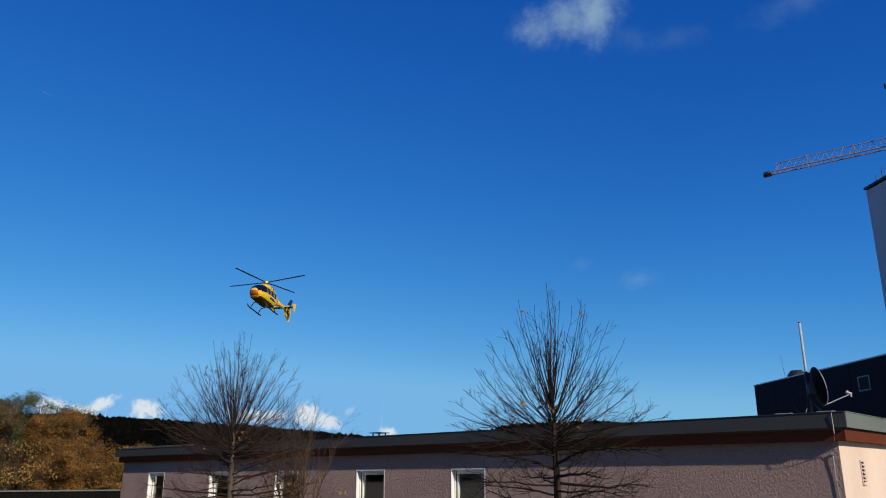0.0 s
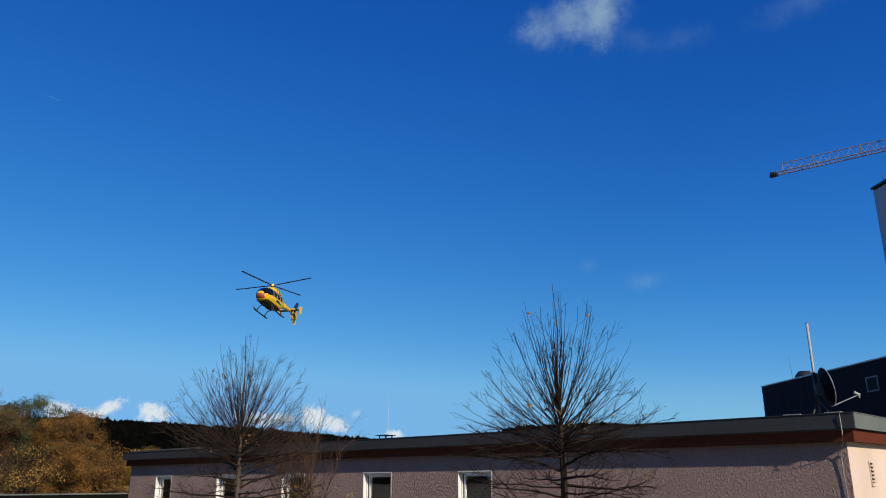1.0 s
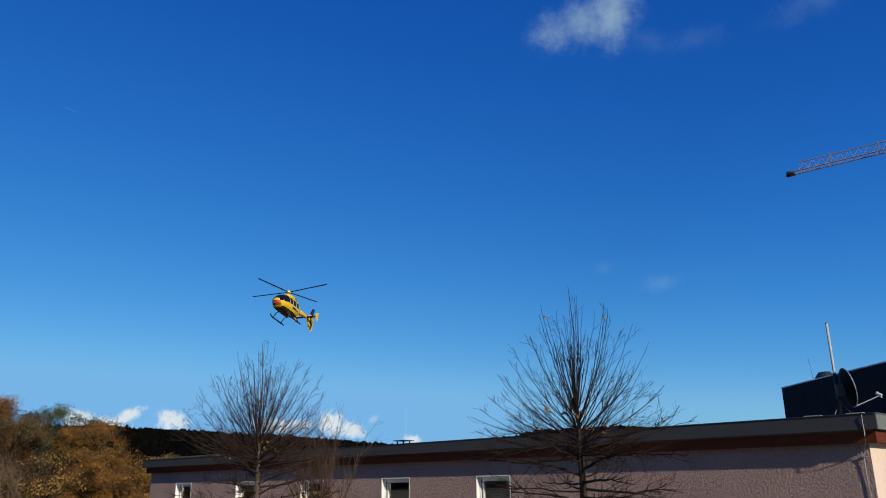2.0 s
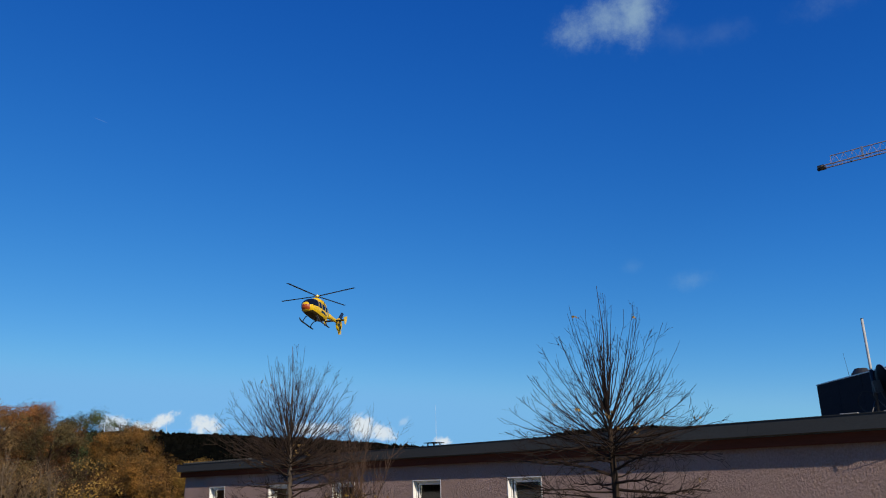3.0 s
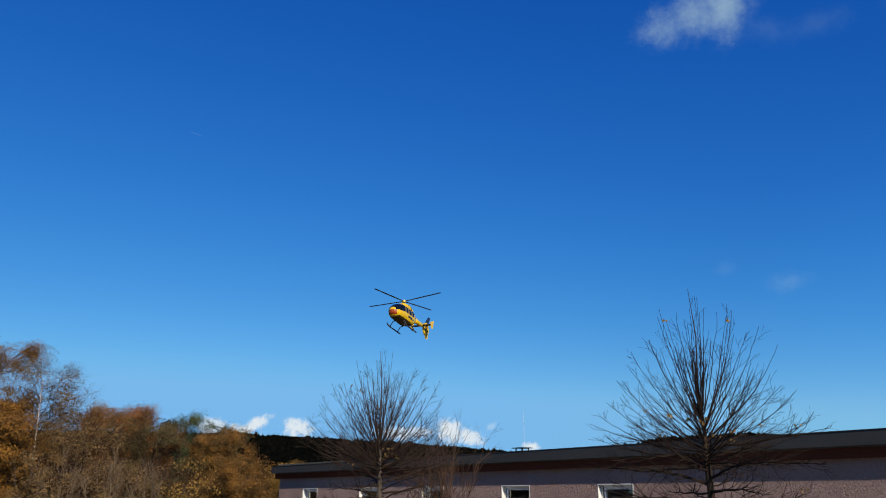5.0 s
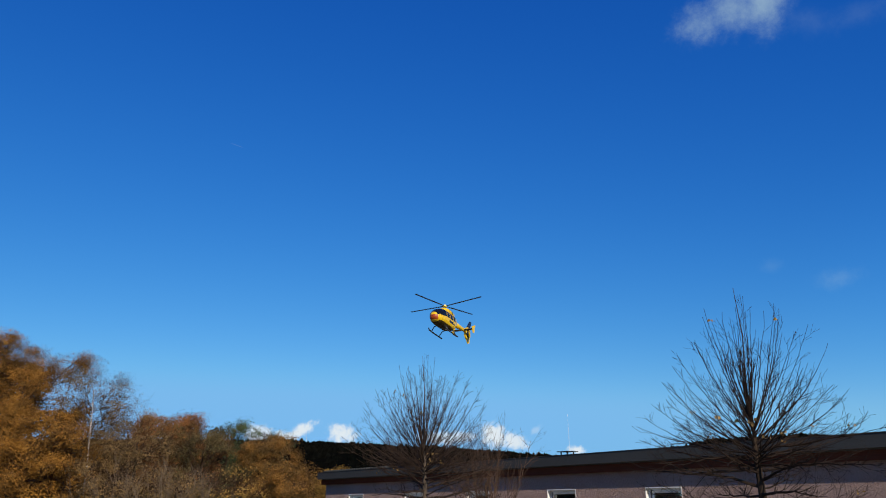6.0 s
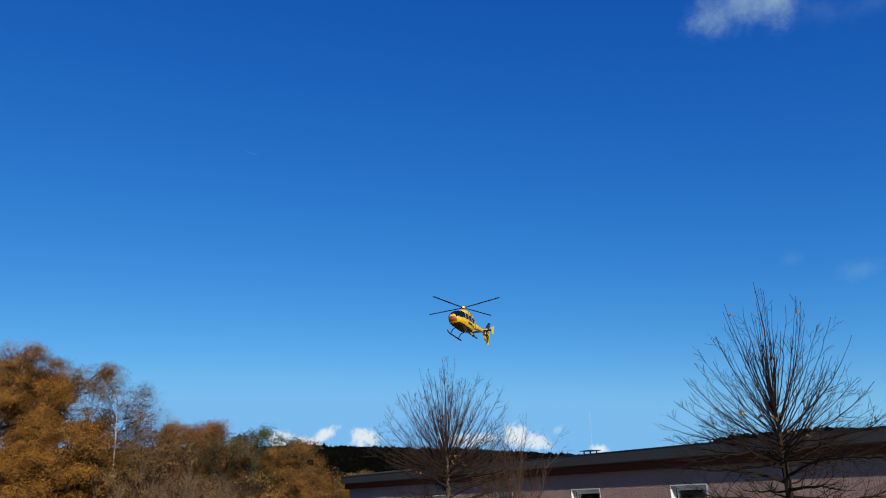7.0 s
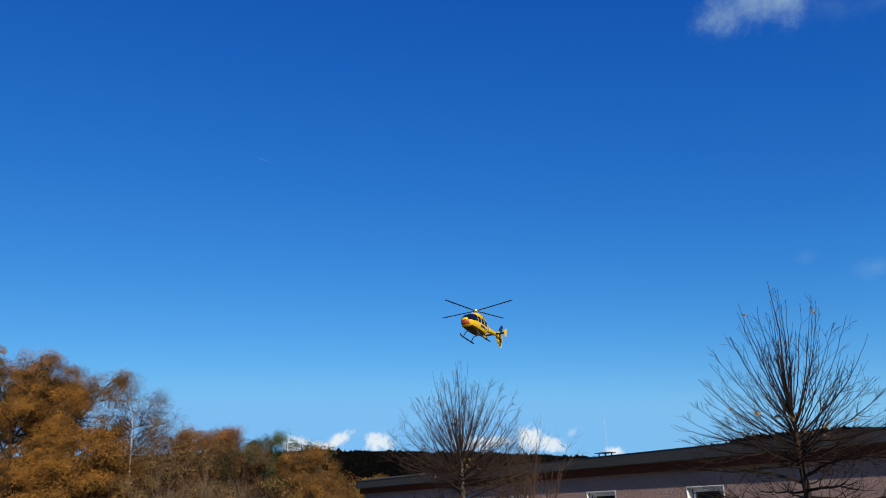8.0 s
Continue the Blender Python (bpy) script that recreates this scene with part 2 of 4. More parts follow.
def thing(name, m, label, category, group="", kind=""):
    ob = new(name)
    ob.matrix_world = m
    return tagged(ob, label, category, group, kind)


def boxes(*specs, bevel=0.0):
    """One bmesh of boxes given as (x0, x1, y0, y1, z0, z1)."""
    bm = bmesh.new()
    for x0, x1, y0, y1, z0, z1 in specs:
        bmesh.ops.create_cube(bm, size=1, matrix=Matrix.LocRotScale(((x0 + x1) / 2, (y0 + y1) / 2, (z0 + z1) / 2), None, (x1 - x0, y1 - y0, z1 - z0)))
    if bevel:
        bmesh.ops.bevel(bm, geom=bm.edges[:], offset=bevel, segments=2, affect="EDGES")
    return bm


def tubes(paths, sides=6):
    """Verts and faces of tapered tubes; each path is a list of (point, radius)."""
    V, F = [], []
    ring = [(math.cos(2 * math.pi * i / sides), math.sin(2 * math.pi * i / sides)) for i in range(sides)]
    for path in paths:
        base = len(V)
        n = len(path)
        for i, (p, r) in enumerate(path):
            d = Vector(path[min(i + 1, n - 1)][0]) - Vector(path[max(i - 1, 0)][0])
            d.normalize()
            a = d.orthogonal() if abs(d.z) > 0.95 else d.cross(Vector((0, 0, 1)))
            a.normalize()
            b = d.cross(a)
            for c, s in ring:
                V.append(Vector(p) + a * (c * r) + b * (s * r))
        for i in range(n - 1):
            for k in range(sides):
                j = (k + 1) % sides
                F.append((base + i * sides + k, base + i * sides + j, base + (i + 1) * sides + j, base + (i + 1) * sides + k))
        F.append(tuple(base + k for k in reversed(range(sides))))
        F.append(tuple(base + (n - 1) * sides + k for k in range(sides)))
    return V, F


def rod(a, b, r0, r1=None):
    return [(Vector(a), r0), (Vector(b), r0 if r1 is None else r1)]


# ---- ground, hill ----
def make_ground():
    bm = bmesh.new()
    bmesh.ops.create_grid(bm, x_segments=40, y_segments=40, size=2400)
    ob = part("ground", bm, WARMGROUND)
    tagged(ob, "unseen ground in a warm tone that bounces light", "ground", kind="structure")


RIDGE = [(-95, 3.4), (-60, 3.7), (-42, 4.0), (-30, 4.15), (-24, 4.12), (-20, 3.95), (-15, 3.7), (-10, 3.35), (-6.6, 3.02), (-3, 2.55), (0, 2.6), (3, 3.3), (5, 3.72), (10.6, 3.85), (14, 3.6), (20, 3.1), (40, 2.6), (95, 2.6)]


def ridge_height(b):
    for (b0, e0), (b1, e1) in zip(RIDGE, RIDGE[1:]):
        if b0 <= b <= b1:
            k = (b - b0) / (b1 - b0)
            k = k * k * (3 - 2 * k)
            return e0 + (e1 - e0) * k
    return 3.0


def make_hill():
    """A wooded ridge round the north, with its spruces as one crowd."""
    V, F = [], []
    DIST = (300, 340, 380, 420, 470, 560)
    LIFT = (0.0, 0.35, 0.72, 1.0, 0.9, 0.0)
    n = 96
    for i in range(n + 1):
        b = -95 + 190 * i / n
        top = EYE + 420 * math.tan(radians(ridge_height(b))) - 4.6
        for d, k in zip(DIST, LIFT):
            V.append(spot(b, d, max(top * k, -0.5) + (noise.noise((b * 0.3, d * 0.02, 0)) * 1.0 if k else -0.6)))
    m = len(DIST)
    for i in range(n):
        for j in range(m - 1):
            F.append((i * m + j, (i + 1) * m + j, (i + 1) * m + j + 1, i * m + j + 1))
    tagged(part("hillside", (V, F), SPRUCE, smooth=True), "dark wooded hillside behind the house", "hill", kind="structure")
    rng = random.Random(4)
    V, F = [], []
    for _ in range(8500):
        b = rng.uniform(-60, 34)
        d = rng.choice((rng.uniform(405, 432), rng.uniform(405, 432), rng.uniform(310, 420)))
        top = EYE + 420 * math.tan(radians(ridge_height(b))) - 4.6
        k = 1.0 if d > 420 else max(0, (d - 300) / 120)
        p = spot(b, d, top * k - 1.0)
        h, r = rng.uniform(3.9, 5.6), rng.uniform(1.3, 2.3)
        if rng.random() < 0.12:
            h *= 1.12
        s = 6
        a0 = rng.random() * 6
        if rng.random() < 0.55:
            # round broadleaf crown
            tiers = [((0.0, 0.9), (0.45, 1.0), (0.72, 0.72), (0.86, 0.4), (0.93, 0.0))]
        else:
            tiers = [((z0, rr), (z1, 0.0)) for z0, z1, rr in ((0.0, 0.6, 1.0), (0.38, 0.86, 0.78), (0.62, 1.0, 0.5))]
        for rings in tiers:
            base = len(V)
            for z, rr in rings[:-1]:
                for q in range(s):
                    a = a0 + 2 * math.pi * q / s
                    w = r * rr * rng.uniform(0.75, 1.2)
                    V.append(p + Vector((math.cos(a) * w, math.sin(a) * w, h * (z + (rng.uniform(-0.04, 0.04) if z else 0)))))
            V.append(p + Vector((rng.uniform(-.2, .2), rng.uniform(-.2, .2), h * rings[-1][0])))
            n = len(rings) - 1
            for k in range(n - 1):
                for q in range(s):
                    F.append((base + k * s + q, base + k * s + (q + 1) % s, base + (k + 1) * s + (q + 1) % s, base + (k + 1) * s + q))
            for q in range(s):
                F.append((base + (n - 1) * s + q, base + (n - 1) * s + (q + 1) % s, base + n * s))
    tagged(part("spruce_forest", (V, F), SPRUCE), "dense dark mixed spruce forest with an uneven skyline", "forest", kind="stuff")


make_ground()
make_hill()
# ---- house ----
HOUSE = pose(7.28, 14.84, 0, 0, 0, -42)
LENGTH, DEPTH, WALL_TOP, ROOF_TOP = 27.3, 9.0, 2.61, 3.10
WINDOWS = [(-9.52, -8.38), (-13.18, -12.0), (-17.08, -15.9), (-20.9, -19.7), (-25.2, -24.0)]
SILL, HEAD = 0.85, 2.17


def make_window(house, x0, x1, blind=False):
    w = part("window", boxes((x0, x1, 0.0, 0.12, SILL - 0.05, SILL)), ZINC, house, "white plastic window set deep in the wall")
    part("reveal", boxes((x0, x0 + 0.02, -0.006, 0.12, SILL, HEAD), (x1 - 0.02, x1, -0.006, 0.12, SILL, HEAD), (x0, x1, -0.006, 0.12, HEAD, HEAD + 0.025)), WHITE, w)
    part("frame", boxes((x0 + 0.02, x0 + 0.055, 0.11, 0.19, SILL, HEAD), (x1 - 0.055, x1 - 0.02, 0.11, 0.19, SILL, HEAD), (x0 + 0.055, x1 - 0.055, 0.11, 0.19, HEAD - 0.05, HEAD), (x0 + 0.055, x1 - 0.055, 0.11, 0.19, SILL, SILL + 0.05), bevel=0.006), WHITE, w)
    for xs in (x0 + 0.055, x1 - 0.095):
        part("seal", boxes((xs, xs + 0.04, 0.15, 0.18, SILL + 0.05, HEAD - 0.05)), BLACK, w, "dark rubber seal")
    part("sash", boxes((x0 + 0.095, x0 + 0.145, 0.135, 0.20, SILL + 0.05, HEAD - 0.05), (x1 - 0.145, x1 - 0.095, 0.135, 0.20, SILL + 0.05, HEAD - 0.05), (x0 + 0.145, x1 - 0.145, 0.135, 0.20, HEAD - 0.11, HEAD - 0.05), (x0 + 0.145, x1 - 0.145, 0.135, 0.20, SILL + 0.05, SILL + 0.11), bevel=0.006), WHITE, w)
    g = part("pane", boxes((x0 + 0.145, x1 - 0.145, 0.165, 0.18, SILL + 0.11, HEAD - 0.11)), GLASS, w)
    g.visible_shadow = False
    if blind:
        b = part("blind", boxes((x0 + 0.1, x1 - 0.1, 0.235, 0.265, HEAD - 0.09, HEAD - 0.05)), GREYFRAME, w, "grey slatted blind behind the glass")
        for i in range(24):
            s = part("slat", boxes((x0 + 0.11, x1 - 0.11, -0.018, 0.018, -0.001, 0.001)), GREYFRAME, b)
            s.matrix_local = pose(0, 0.25, HEAD - 0.13 - i * 0.045, 35, 0, 0)


def pierced_wall(xa, xb, openings):
    """One connected wall with openings right through it."""
    xs = sorted({xa, xb, *(v for o in openings for v in o)})
    zs = [0.0, SILL - 0.05, HEAD + 0.025, WALL_TOP]
    bm = bmesh.new()
    pts = {(i, j): bm.verts.new((x, 0, z)) for i, x in enumerate(xs) for j, z in enumerate(zs)}
    for i in range(len(xs) - 1):
        for j in range(3):
            if j == 1 and any(abs(xs[i] - o[0]) < 1e-6 for o in openings):
                continue
            bm.faces.new((pts[i, j], pts[i + 1, j], pts[i + 1, j + 1], pts[i, j + 1]))
    grown = bmesh.ops.extrude_face_region(bm, geom=bm.faces[:])
    bmesh.ops.translate(bm, vec=(0, 0.3, 0), verts=[v for v in grown["geom"] if isinstance(v, bmesh.types.BMVert)])
    bmesh.ops.recalc_face_normals(bm, faces=bm.faces[:])
    return bm


def make_house():
    house = thing("single_storey_house", HOUSE, "long flat-roofed bungalow with pinkish rough render and grey fascia", "house")
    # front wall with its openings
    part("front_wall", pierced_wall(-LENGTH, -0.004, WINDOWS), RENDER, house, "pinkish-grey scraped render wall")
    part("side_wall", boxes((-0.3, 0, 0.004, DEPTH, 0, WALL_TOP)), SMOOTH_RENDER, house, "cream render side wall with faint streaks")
    part("back_wall", boxes((-LENGTH, -0.3, DEPTH - 0.3, DEPTH, 0, WALL_TOP)), RENDER, house)
    part("end_wall", boxes((-LENGTH, -LENGTH + 0.3, 0.3, DEPTH - 0.3, 0, WALL_TOP)), RENDER, house)
    part("floor", boxes((-LENGTH + 0.3, -0.3, 0.3, DEPTH - 0.3, -0.05, 0.02)), ROOFING, house)
    part("partition", boxes((-LENGTH + 0.3, -0.3, 3.6, 3.7, 0.02, WALL_TOP - 0.01)), SMOOTH_RENDER, house)
    o = 0.26
    part("roof", boxes((-LENGTH - 0.14, 0.14, -0.14, DEPTH + 0.14, WALL_TOP + 0.012, ROOF_TOP - 0.07)), ROOFING, house, "flat felt roof")
    # fascia in lengths of sheet with a folded top edge
    step, z0 = 3.05, 2.825
    x = o
    while x > -LENGTH - o:
        xe = max(x - step, -LENGTH - o)
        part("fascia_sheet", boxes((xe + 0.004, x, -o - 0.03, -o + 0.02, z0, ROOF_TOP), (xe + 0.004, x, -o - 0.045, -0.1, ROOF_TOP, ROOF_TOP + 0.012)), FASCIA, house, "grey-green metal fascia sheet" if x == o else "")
        x = xe
    y = -o + 0.02
    while y < DEPTH + o:
        ye = min(y + step, DEPTH + o)
        # sunny side takes the lighter copy of the fascia colour
        part("fascia_sheet", boxes((o - 0.05, o, y + 0.004, ye, z0, ROOF_TOP), (0.1, o + 0.015, y + 0.004, ye, ROOF_TOP, ROOF_TOP + 0.012)), PALESHEET, house, "grey-green fascia sheet in a paler sunlit tone" if y < 0 else "")
        y = ye
    part("fascia_sheet", boxes((-LENGTH - o, -LENGTH - o + 0.05, -o + 0.02, DEPTH + o, z0, ROOF_TOP)), FASCIA, house)
    # red-brown boards under it
    part("eaves_board", boxes((-LENGTH - 0.15, 0.15, -0.15, -0.12, WALL_TOP - 0.015, z0 - 0.03), bevel=0.004), REDWOOD, house, "red-brown painted eaves board")
    part("eaves_board", boxes((0.15, 0.18, -0.15, DEPTH + 0.2, WALL_TOP - 0.015, z0 - 0.01), bevel=0.004), REDWOOD, house)
    part("soffit", boxes((-LENGTH - 0.14, 0.15, -0.12, 0.0, WALL_TOP - 0.006, WALL_TOP + 0.01), (0.004, 0.15, 0.0, DEPTH, WALL_TOP - 0.006, WALL_TOP + 0.01)), REDWOOD, house)
    for i, (x0, x1) in enumerate(WINDOWS):
        make_window(house, x0, x1, i in (0, 2))
    # louvred vent in the side wall
    vent = part("wall_vent", boxes((0.0, 0.02, 1.18, 1.21, 1.86, 2.24), (0.0, 0.02, 1.39, 1.42, 1.86, 2.24), (0.0, 0.02, 1.18, 1.42, 2.24, 2.27), (0.0, 0.035, 1.17, 1.43, 1.80, 1.86), bevel=0.004), SMOOTH_RENDER, house, "louvred wall vent with a projecting sill")
    for i in range(5):
        s = part("slat", boxes((-0.004, 0.05, 1.21, 1.39, -0.008, 0.008)), SMOOTH_RENDER, vent)
        s.matrix_local = pose(0.006, 0, 1.905 + i * 0.072, 0, 30, 0)
    # black sheet on the wall stands in for the shade behind the slats
    part("vent_backing", boxes((0.004, 0.007, 1.21, 1.39, 1.86, 2.24)), BLACK, vent)
    # corrugated sheet ends that show over the far end of the fascia
    for i in range(26):
        x = -LENGTH + 0.25 + i * 0.2
        part("sheet_rib", boxes((x, x + 0.11, -o + 0.0, 0.5, ROOF_TOP + 0.012, ROOF_TOP + 0.075), bevel=0.012), FASCIA, house)
    return house


make_house()


def house_at(x, y, z):
    return HOUSE @ Matrix.Translation((x, y, z))


def make_roof_vent():
    v = thing("roof_ventilator", house_at(-13.2, 0.9, ROOF_TOP - 0.07), "dark flat-capped roof ventilator on the bungalow roof", "roof vent")
    part("pipe", tubes([rod((0, 0, 0), (0, 0, 0.16), 0.1), rod((0, 0, 0), (0, 0, 0.04), 0.17)], 14), VENTCAP, v)
    part("cap", boxes((-0.23, 0.23, -0.23, 0.23, 0.235, 0.255), bevel=0.006), VENTCAP, v, "flat dark cap plate")
    for x in (-0.13, 0.13):
        for y in (-0.13, 0.13):
            part("strut", tubes([rod((x, y, 0), (x, y, 0.236), 0.02)], 6), VENTCAP, v)
    part("box", boxes((-0.1, 0.1, -0.1, 0.1, 0, 0.15), bevel=0.01), VENTCAP, v)


make_roof_vent()


def make_dish():
    z = ROOF_TOP + 0.012
    d = thing("satellite_dish", house_at(-0.5, 0.32, z), "dark satellite dish on a pale steel mast at the roof corner", "satellite dish")
    part("mast", tubes([[((0, 0, 0.02), 0.027), ((0, 0, 0.7), 0.027), ((0, 0, 0.72), 0.025), ((0, 0, 1.80), 0.025)]], 10), POLE, d, "pale steel pole", True)
    # dark tube added round the pole, standing in for shade on its lower half
    part("sleeve", tubes([rod((0, 0, 0.02), (0, 0, 0.82), 0.034)], 10), DARKMETAL, d, "dark tube for the shaded lower mast", True)
    part("mast_cap", tubes([rod((0, 0, 1.80), (0, 0, 1.815), 0.028)], 10), DARKMETAL, d)
    part("base_slab", boxes((-0.62, -0.3, -0.22, 0.22, 0, 0.045), (0.15, 0.45, -0.22, 0.22, 0, 0.045), bevel=0.008), CONCRETE, d, "pale concrete ballast slab")
    part("base_plate", boxes((-0.3, 0.15, -0.2, 0.2, 0, 0.03), bevel=0.006), ZINC, d)
    for a, l in ((0.3, .34), (2.4, .34), (4.5, .34)):
        part("brace", tubes([rod((math.cos(a) * .2, math.sin(a) * .2, 0.03), (0, 0, 0.30), 0.011)], 5), DARKMETAL, d)
    # reflector: a shallow paraboloid shell that looks along +x here
    R = 0.37
    V, F = [], []
    rings, seg = 9, 32
    for side in (0, 1):
        for i in range(rings + 1):
            r = R * i / rings
            for k in range(seg):
                a = 2 * math.pi * k / seg
                V.append(Vector((0.55 * r * r - 0.012 * side, math.cos(a) * r * 0.94, math.sin(a) * r)))
    for side in (0, 1):
        b0 = side * (rings + 1) * seg
        for i in range(rings):
            for k in range(seg):
                q = (b0 + i * seg + k, b0 + (i + 1) * seg + k, b0 + (i + 1) * seg + (k + 1) % seg, b0 + i * seg + (k + 1) % seg)
                F.append(q if side else q[::-1])
    for k in range(seg):
        j = (k + 1) % seg
        o0, o1 = rings * seg, (2 * rings + 1) * seg
        F.append((o0 + k, o0 + j, o1 + j, o1 + k))
    # dish faces to the sun's side of the roof
    face = pose(0.15, -0.06, 0.52, 0, -10, DISH_TURN)
    ref = part("reflector", (V, F), DISH, d, "dark grey offset dish", True)
    ref.matrix_local = face
    rim = part("rim", tubes([[((0.55 * R * R, math.cos(a) * R * 0.94, math.sin(a) * R), 0.009) for a in [2 * math.pi * k / 32 for k in range(33)]]], 6), STEELTRIM, ref)
    part("feed_arm", tubes([[((0.06, 0, -R), 0.011), ((0.57, 0, -0.26), 0.009)]], 8), STEELTRIM, ref)
    part("feed_head", tubes([rod((0.62, 0, -0.26), (0.55, 0, -0.21), 0.024), rod((0.55, 0, -0.21), (0.53, 0, -0.195), 0.032), rod((0.59, 0, -0.26), (0.60, 0, -0.31), 0.012)], 10), POLE, ref, "small pale feed head")
    part("bracket", boxes((-0.14, 0.0, -0.05, 0.05, -0.12, 0.10), bevel=0.01), DARKMETAL, ref)
    coil = [[(Vector((-0.16 + math.cos(a) * 0.15 * k, -0.05, 0.24 + math.sin(a) * 0.20 * k)), 0.008) for a in [2 * math.pi * q / 28 for q in range(29)]] for k in (1.0, 0.93)]
    part("cable_coil", tubes(coil, 6), BLACK, d, "coil of black cable")


DISH_TURN = 36
make_dish()


def make_cable():
    c = thing("antenna_cable", HOUSE, "thin grey cable running down the house wall", "cable")
    path = [(-0.3, 0.25, 3.115), (-0.1, 0.0, 3.12), (0.03, -0.27, 3.12), (0.04, -0.315, 3.05), (0.04, -0.295, 2.74), (0.0, -0.21, 2.60), (-0.10, -0.06, 2.44), (-0.11, -0.035, 2.36), (-0.12, -0.02, 2.0), (-0.07, -0.02, 1.2), (-0.05, -0.02, 0.05)]
    part("cord", tubes([[(Vector(p), 0.008) for p in path]], 6), CABLE, c, smooth=True)
    for z in (2.36, 1.2, 0.4):
        part("clip", boxes((-0.15 if z > 2 else -0.10, -0.07 if z > 2 else -0.04, -0.045, 0.0, z - 0.012, z + 0.012), bevel=0.003), ZINC, c)


make_cable()
# ---- other buildings and crane ----
def make_dark_building():
    h = 7.09
    B = pose(18.36, 46.5, 0, 0, 0, 5.0)
    d = thing("clad_hall", B, "dark anthracite-clad flat-roofed hall with a steel roof edge", "building")
    # local -y runs toward the viewer, +x into the hall
    part("wall", boxes((0, 20, -19, 0, 0, h - 0.25)), CLADDING, d)
    part("roof_edge", boxes((-0.05, 20.05, -19.05, 0.05, h - 0.06, h), bevel=0.01), STEELTRIM, d, "pale steel roof edge")
    for i in range(8):
        part("cladding_panel", boxes((-0.03, 0.0, -19 + i * 2.375 + 0.01, -19 + (i + 1) * 2.375 - 0.01, 0.1, h - 0.06)), CLADDING, d)
    w = part("window", boxes((-0.035, -0.031, -10.92, -10.14, 5.72, 6.28)), BLACK, d, "small square window with a pale frame")
    part("window_frame", boxes((-0.07, -0.035, -10.97, -10.91, 5.66, 6.34), (-0.07, -0.035, -10.15, -10.09, 5.66, 6.34), (-0.07, -0.035, -10.91, -10.15, 6.28, 6.34), (-0.07, -0.035, -10.91, -10.15, 5.66, 5.72)), GREYFRAME, w)
    for i in range(5):
        part("slat", boxes((-0.05, -0.036, -10.91, -10.15, 5.78 + i * 0.11, 5.805 + i * 0.11)), CLADDING, w)
    v = thing("roof_fan", B @ Matrix.Translation((0.9, -3.2, h)), "dark low roof fan housing on the hall roof", "roof fan", "roof fans on the hall")
    part("base", boxes((-0.35, 0.35, -0.35, 0.35, 0, 0.2), bevel=0.02), DARKMETAL, v)
    part("hood", tubes([[((0, 0, 0.06), 0.34), ((0, 0, 0.12), 0.50), ((0, 0, 0.20), 0.50), ((0, 0, 0.44), 0.30), ((0, 0, 0.46), 0.02)]], 16), DARKMETAL, v)
    copy_thing(v, B @ Matrix.Translation((0.9, -12.6, h)))
    a = thing("roof_antenna", B @ Matrix.Translation((1.0, -1.8, h)), "thin whip antenna on the hall roof", "antenna")
    part("whip", tubes([rod((0, 0, 0), (-0.15, 0, 1.5), 0.012, 0.006)], 5), DARKMETAL, a)


def make_tower():
    h = 24.1
    B = pose(34.0, 58.9, 0, 0, 0, 5.0)
    d = thing("tower_block", B, "tall pale grey windowless tower block with a dark roof edge", "building")
    part("wall", boxes((0, 16, -14, 0, 0, h - 0.3)), TOWER, d)
    part("roof_edge", boxes((-0.15, 16.15, -14.15, 0.15, h - 0.2, h), bevel=0.03), DARKMETAL, d, "dark metal roof edge")
    for i in range(7):
        part("wall_panel", boxes((-0.04, 0.0, -14 + i * 2 + 0.012, -14 + (i + 1) * 2 - 0.012, 0, h - 0.35)), TOWER, d)
    for y, z in ((-1.0, 0.7), (-1.75, 1.1)):
        part("roof_rod", tubes([rod((0.3, y, h - 0.05), (0.3, y, h + z), 0.05, 0.03)], 6), DARKMETAL, d)


def truss(length, high, wide, bay, r):
    """Chords and lacing of a triangular truss along +x: one top chord, two below."""
    n = int(length / bay)
    chords = [rod((0.9, 0, high), (length, 0, high), r), rod((0, wide / 2, 0), (length, wide / 2, 0), r * 1.25), rod((0, -wide / 2, 0), (length, -wide / 2, 0), r * 1.25)]
    lace = []
    for i in range(n):
        x0, x1, xm = i * bay, (i + 1) * bay, (i + .5) * bay
        for s in (1, -1):
            if x0 > 0:
                lace.append(rod((x0, s * wide / 2, 0), (xm, 0, high), r * 0.28))
            lace.append(rod((x1, s * wide / 2, 0), (xm if xm > .9 else .9, 0, high), r * 0.28))
        lace.append(rod((x0, -wide / 2, 0), (x1, wide / 2, 0), r * 0.26))
        lace.append(rod((x1, -wide / 2, 0), (x1, wide / 2, 0), r * 0.28))
    return chords, lace


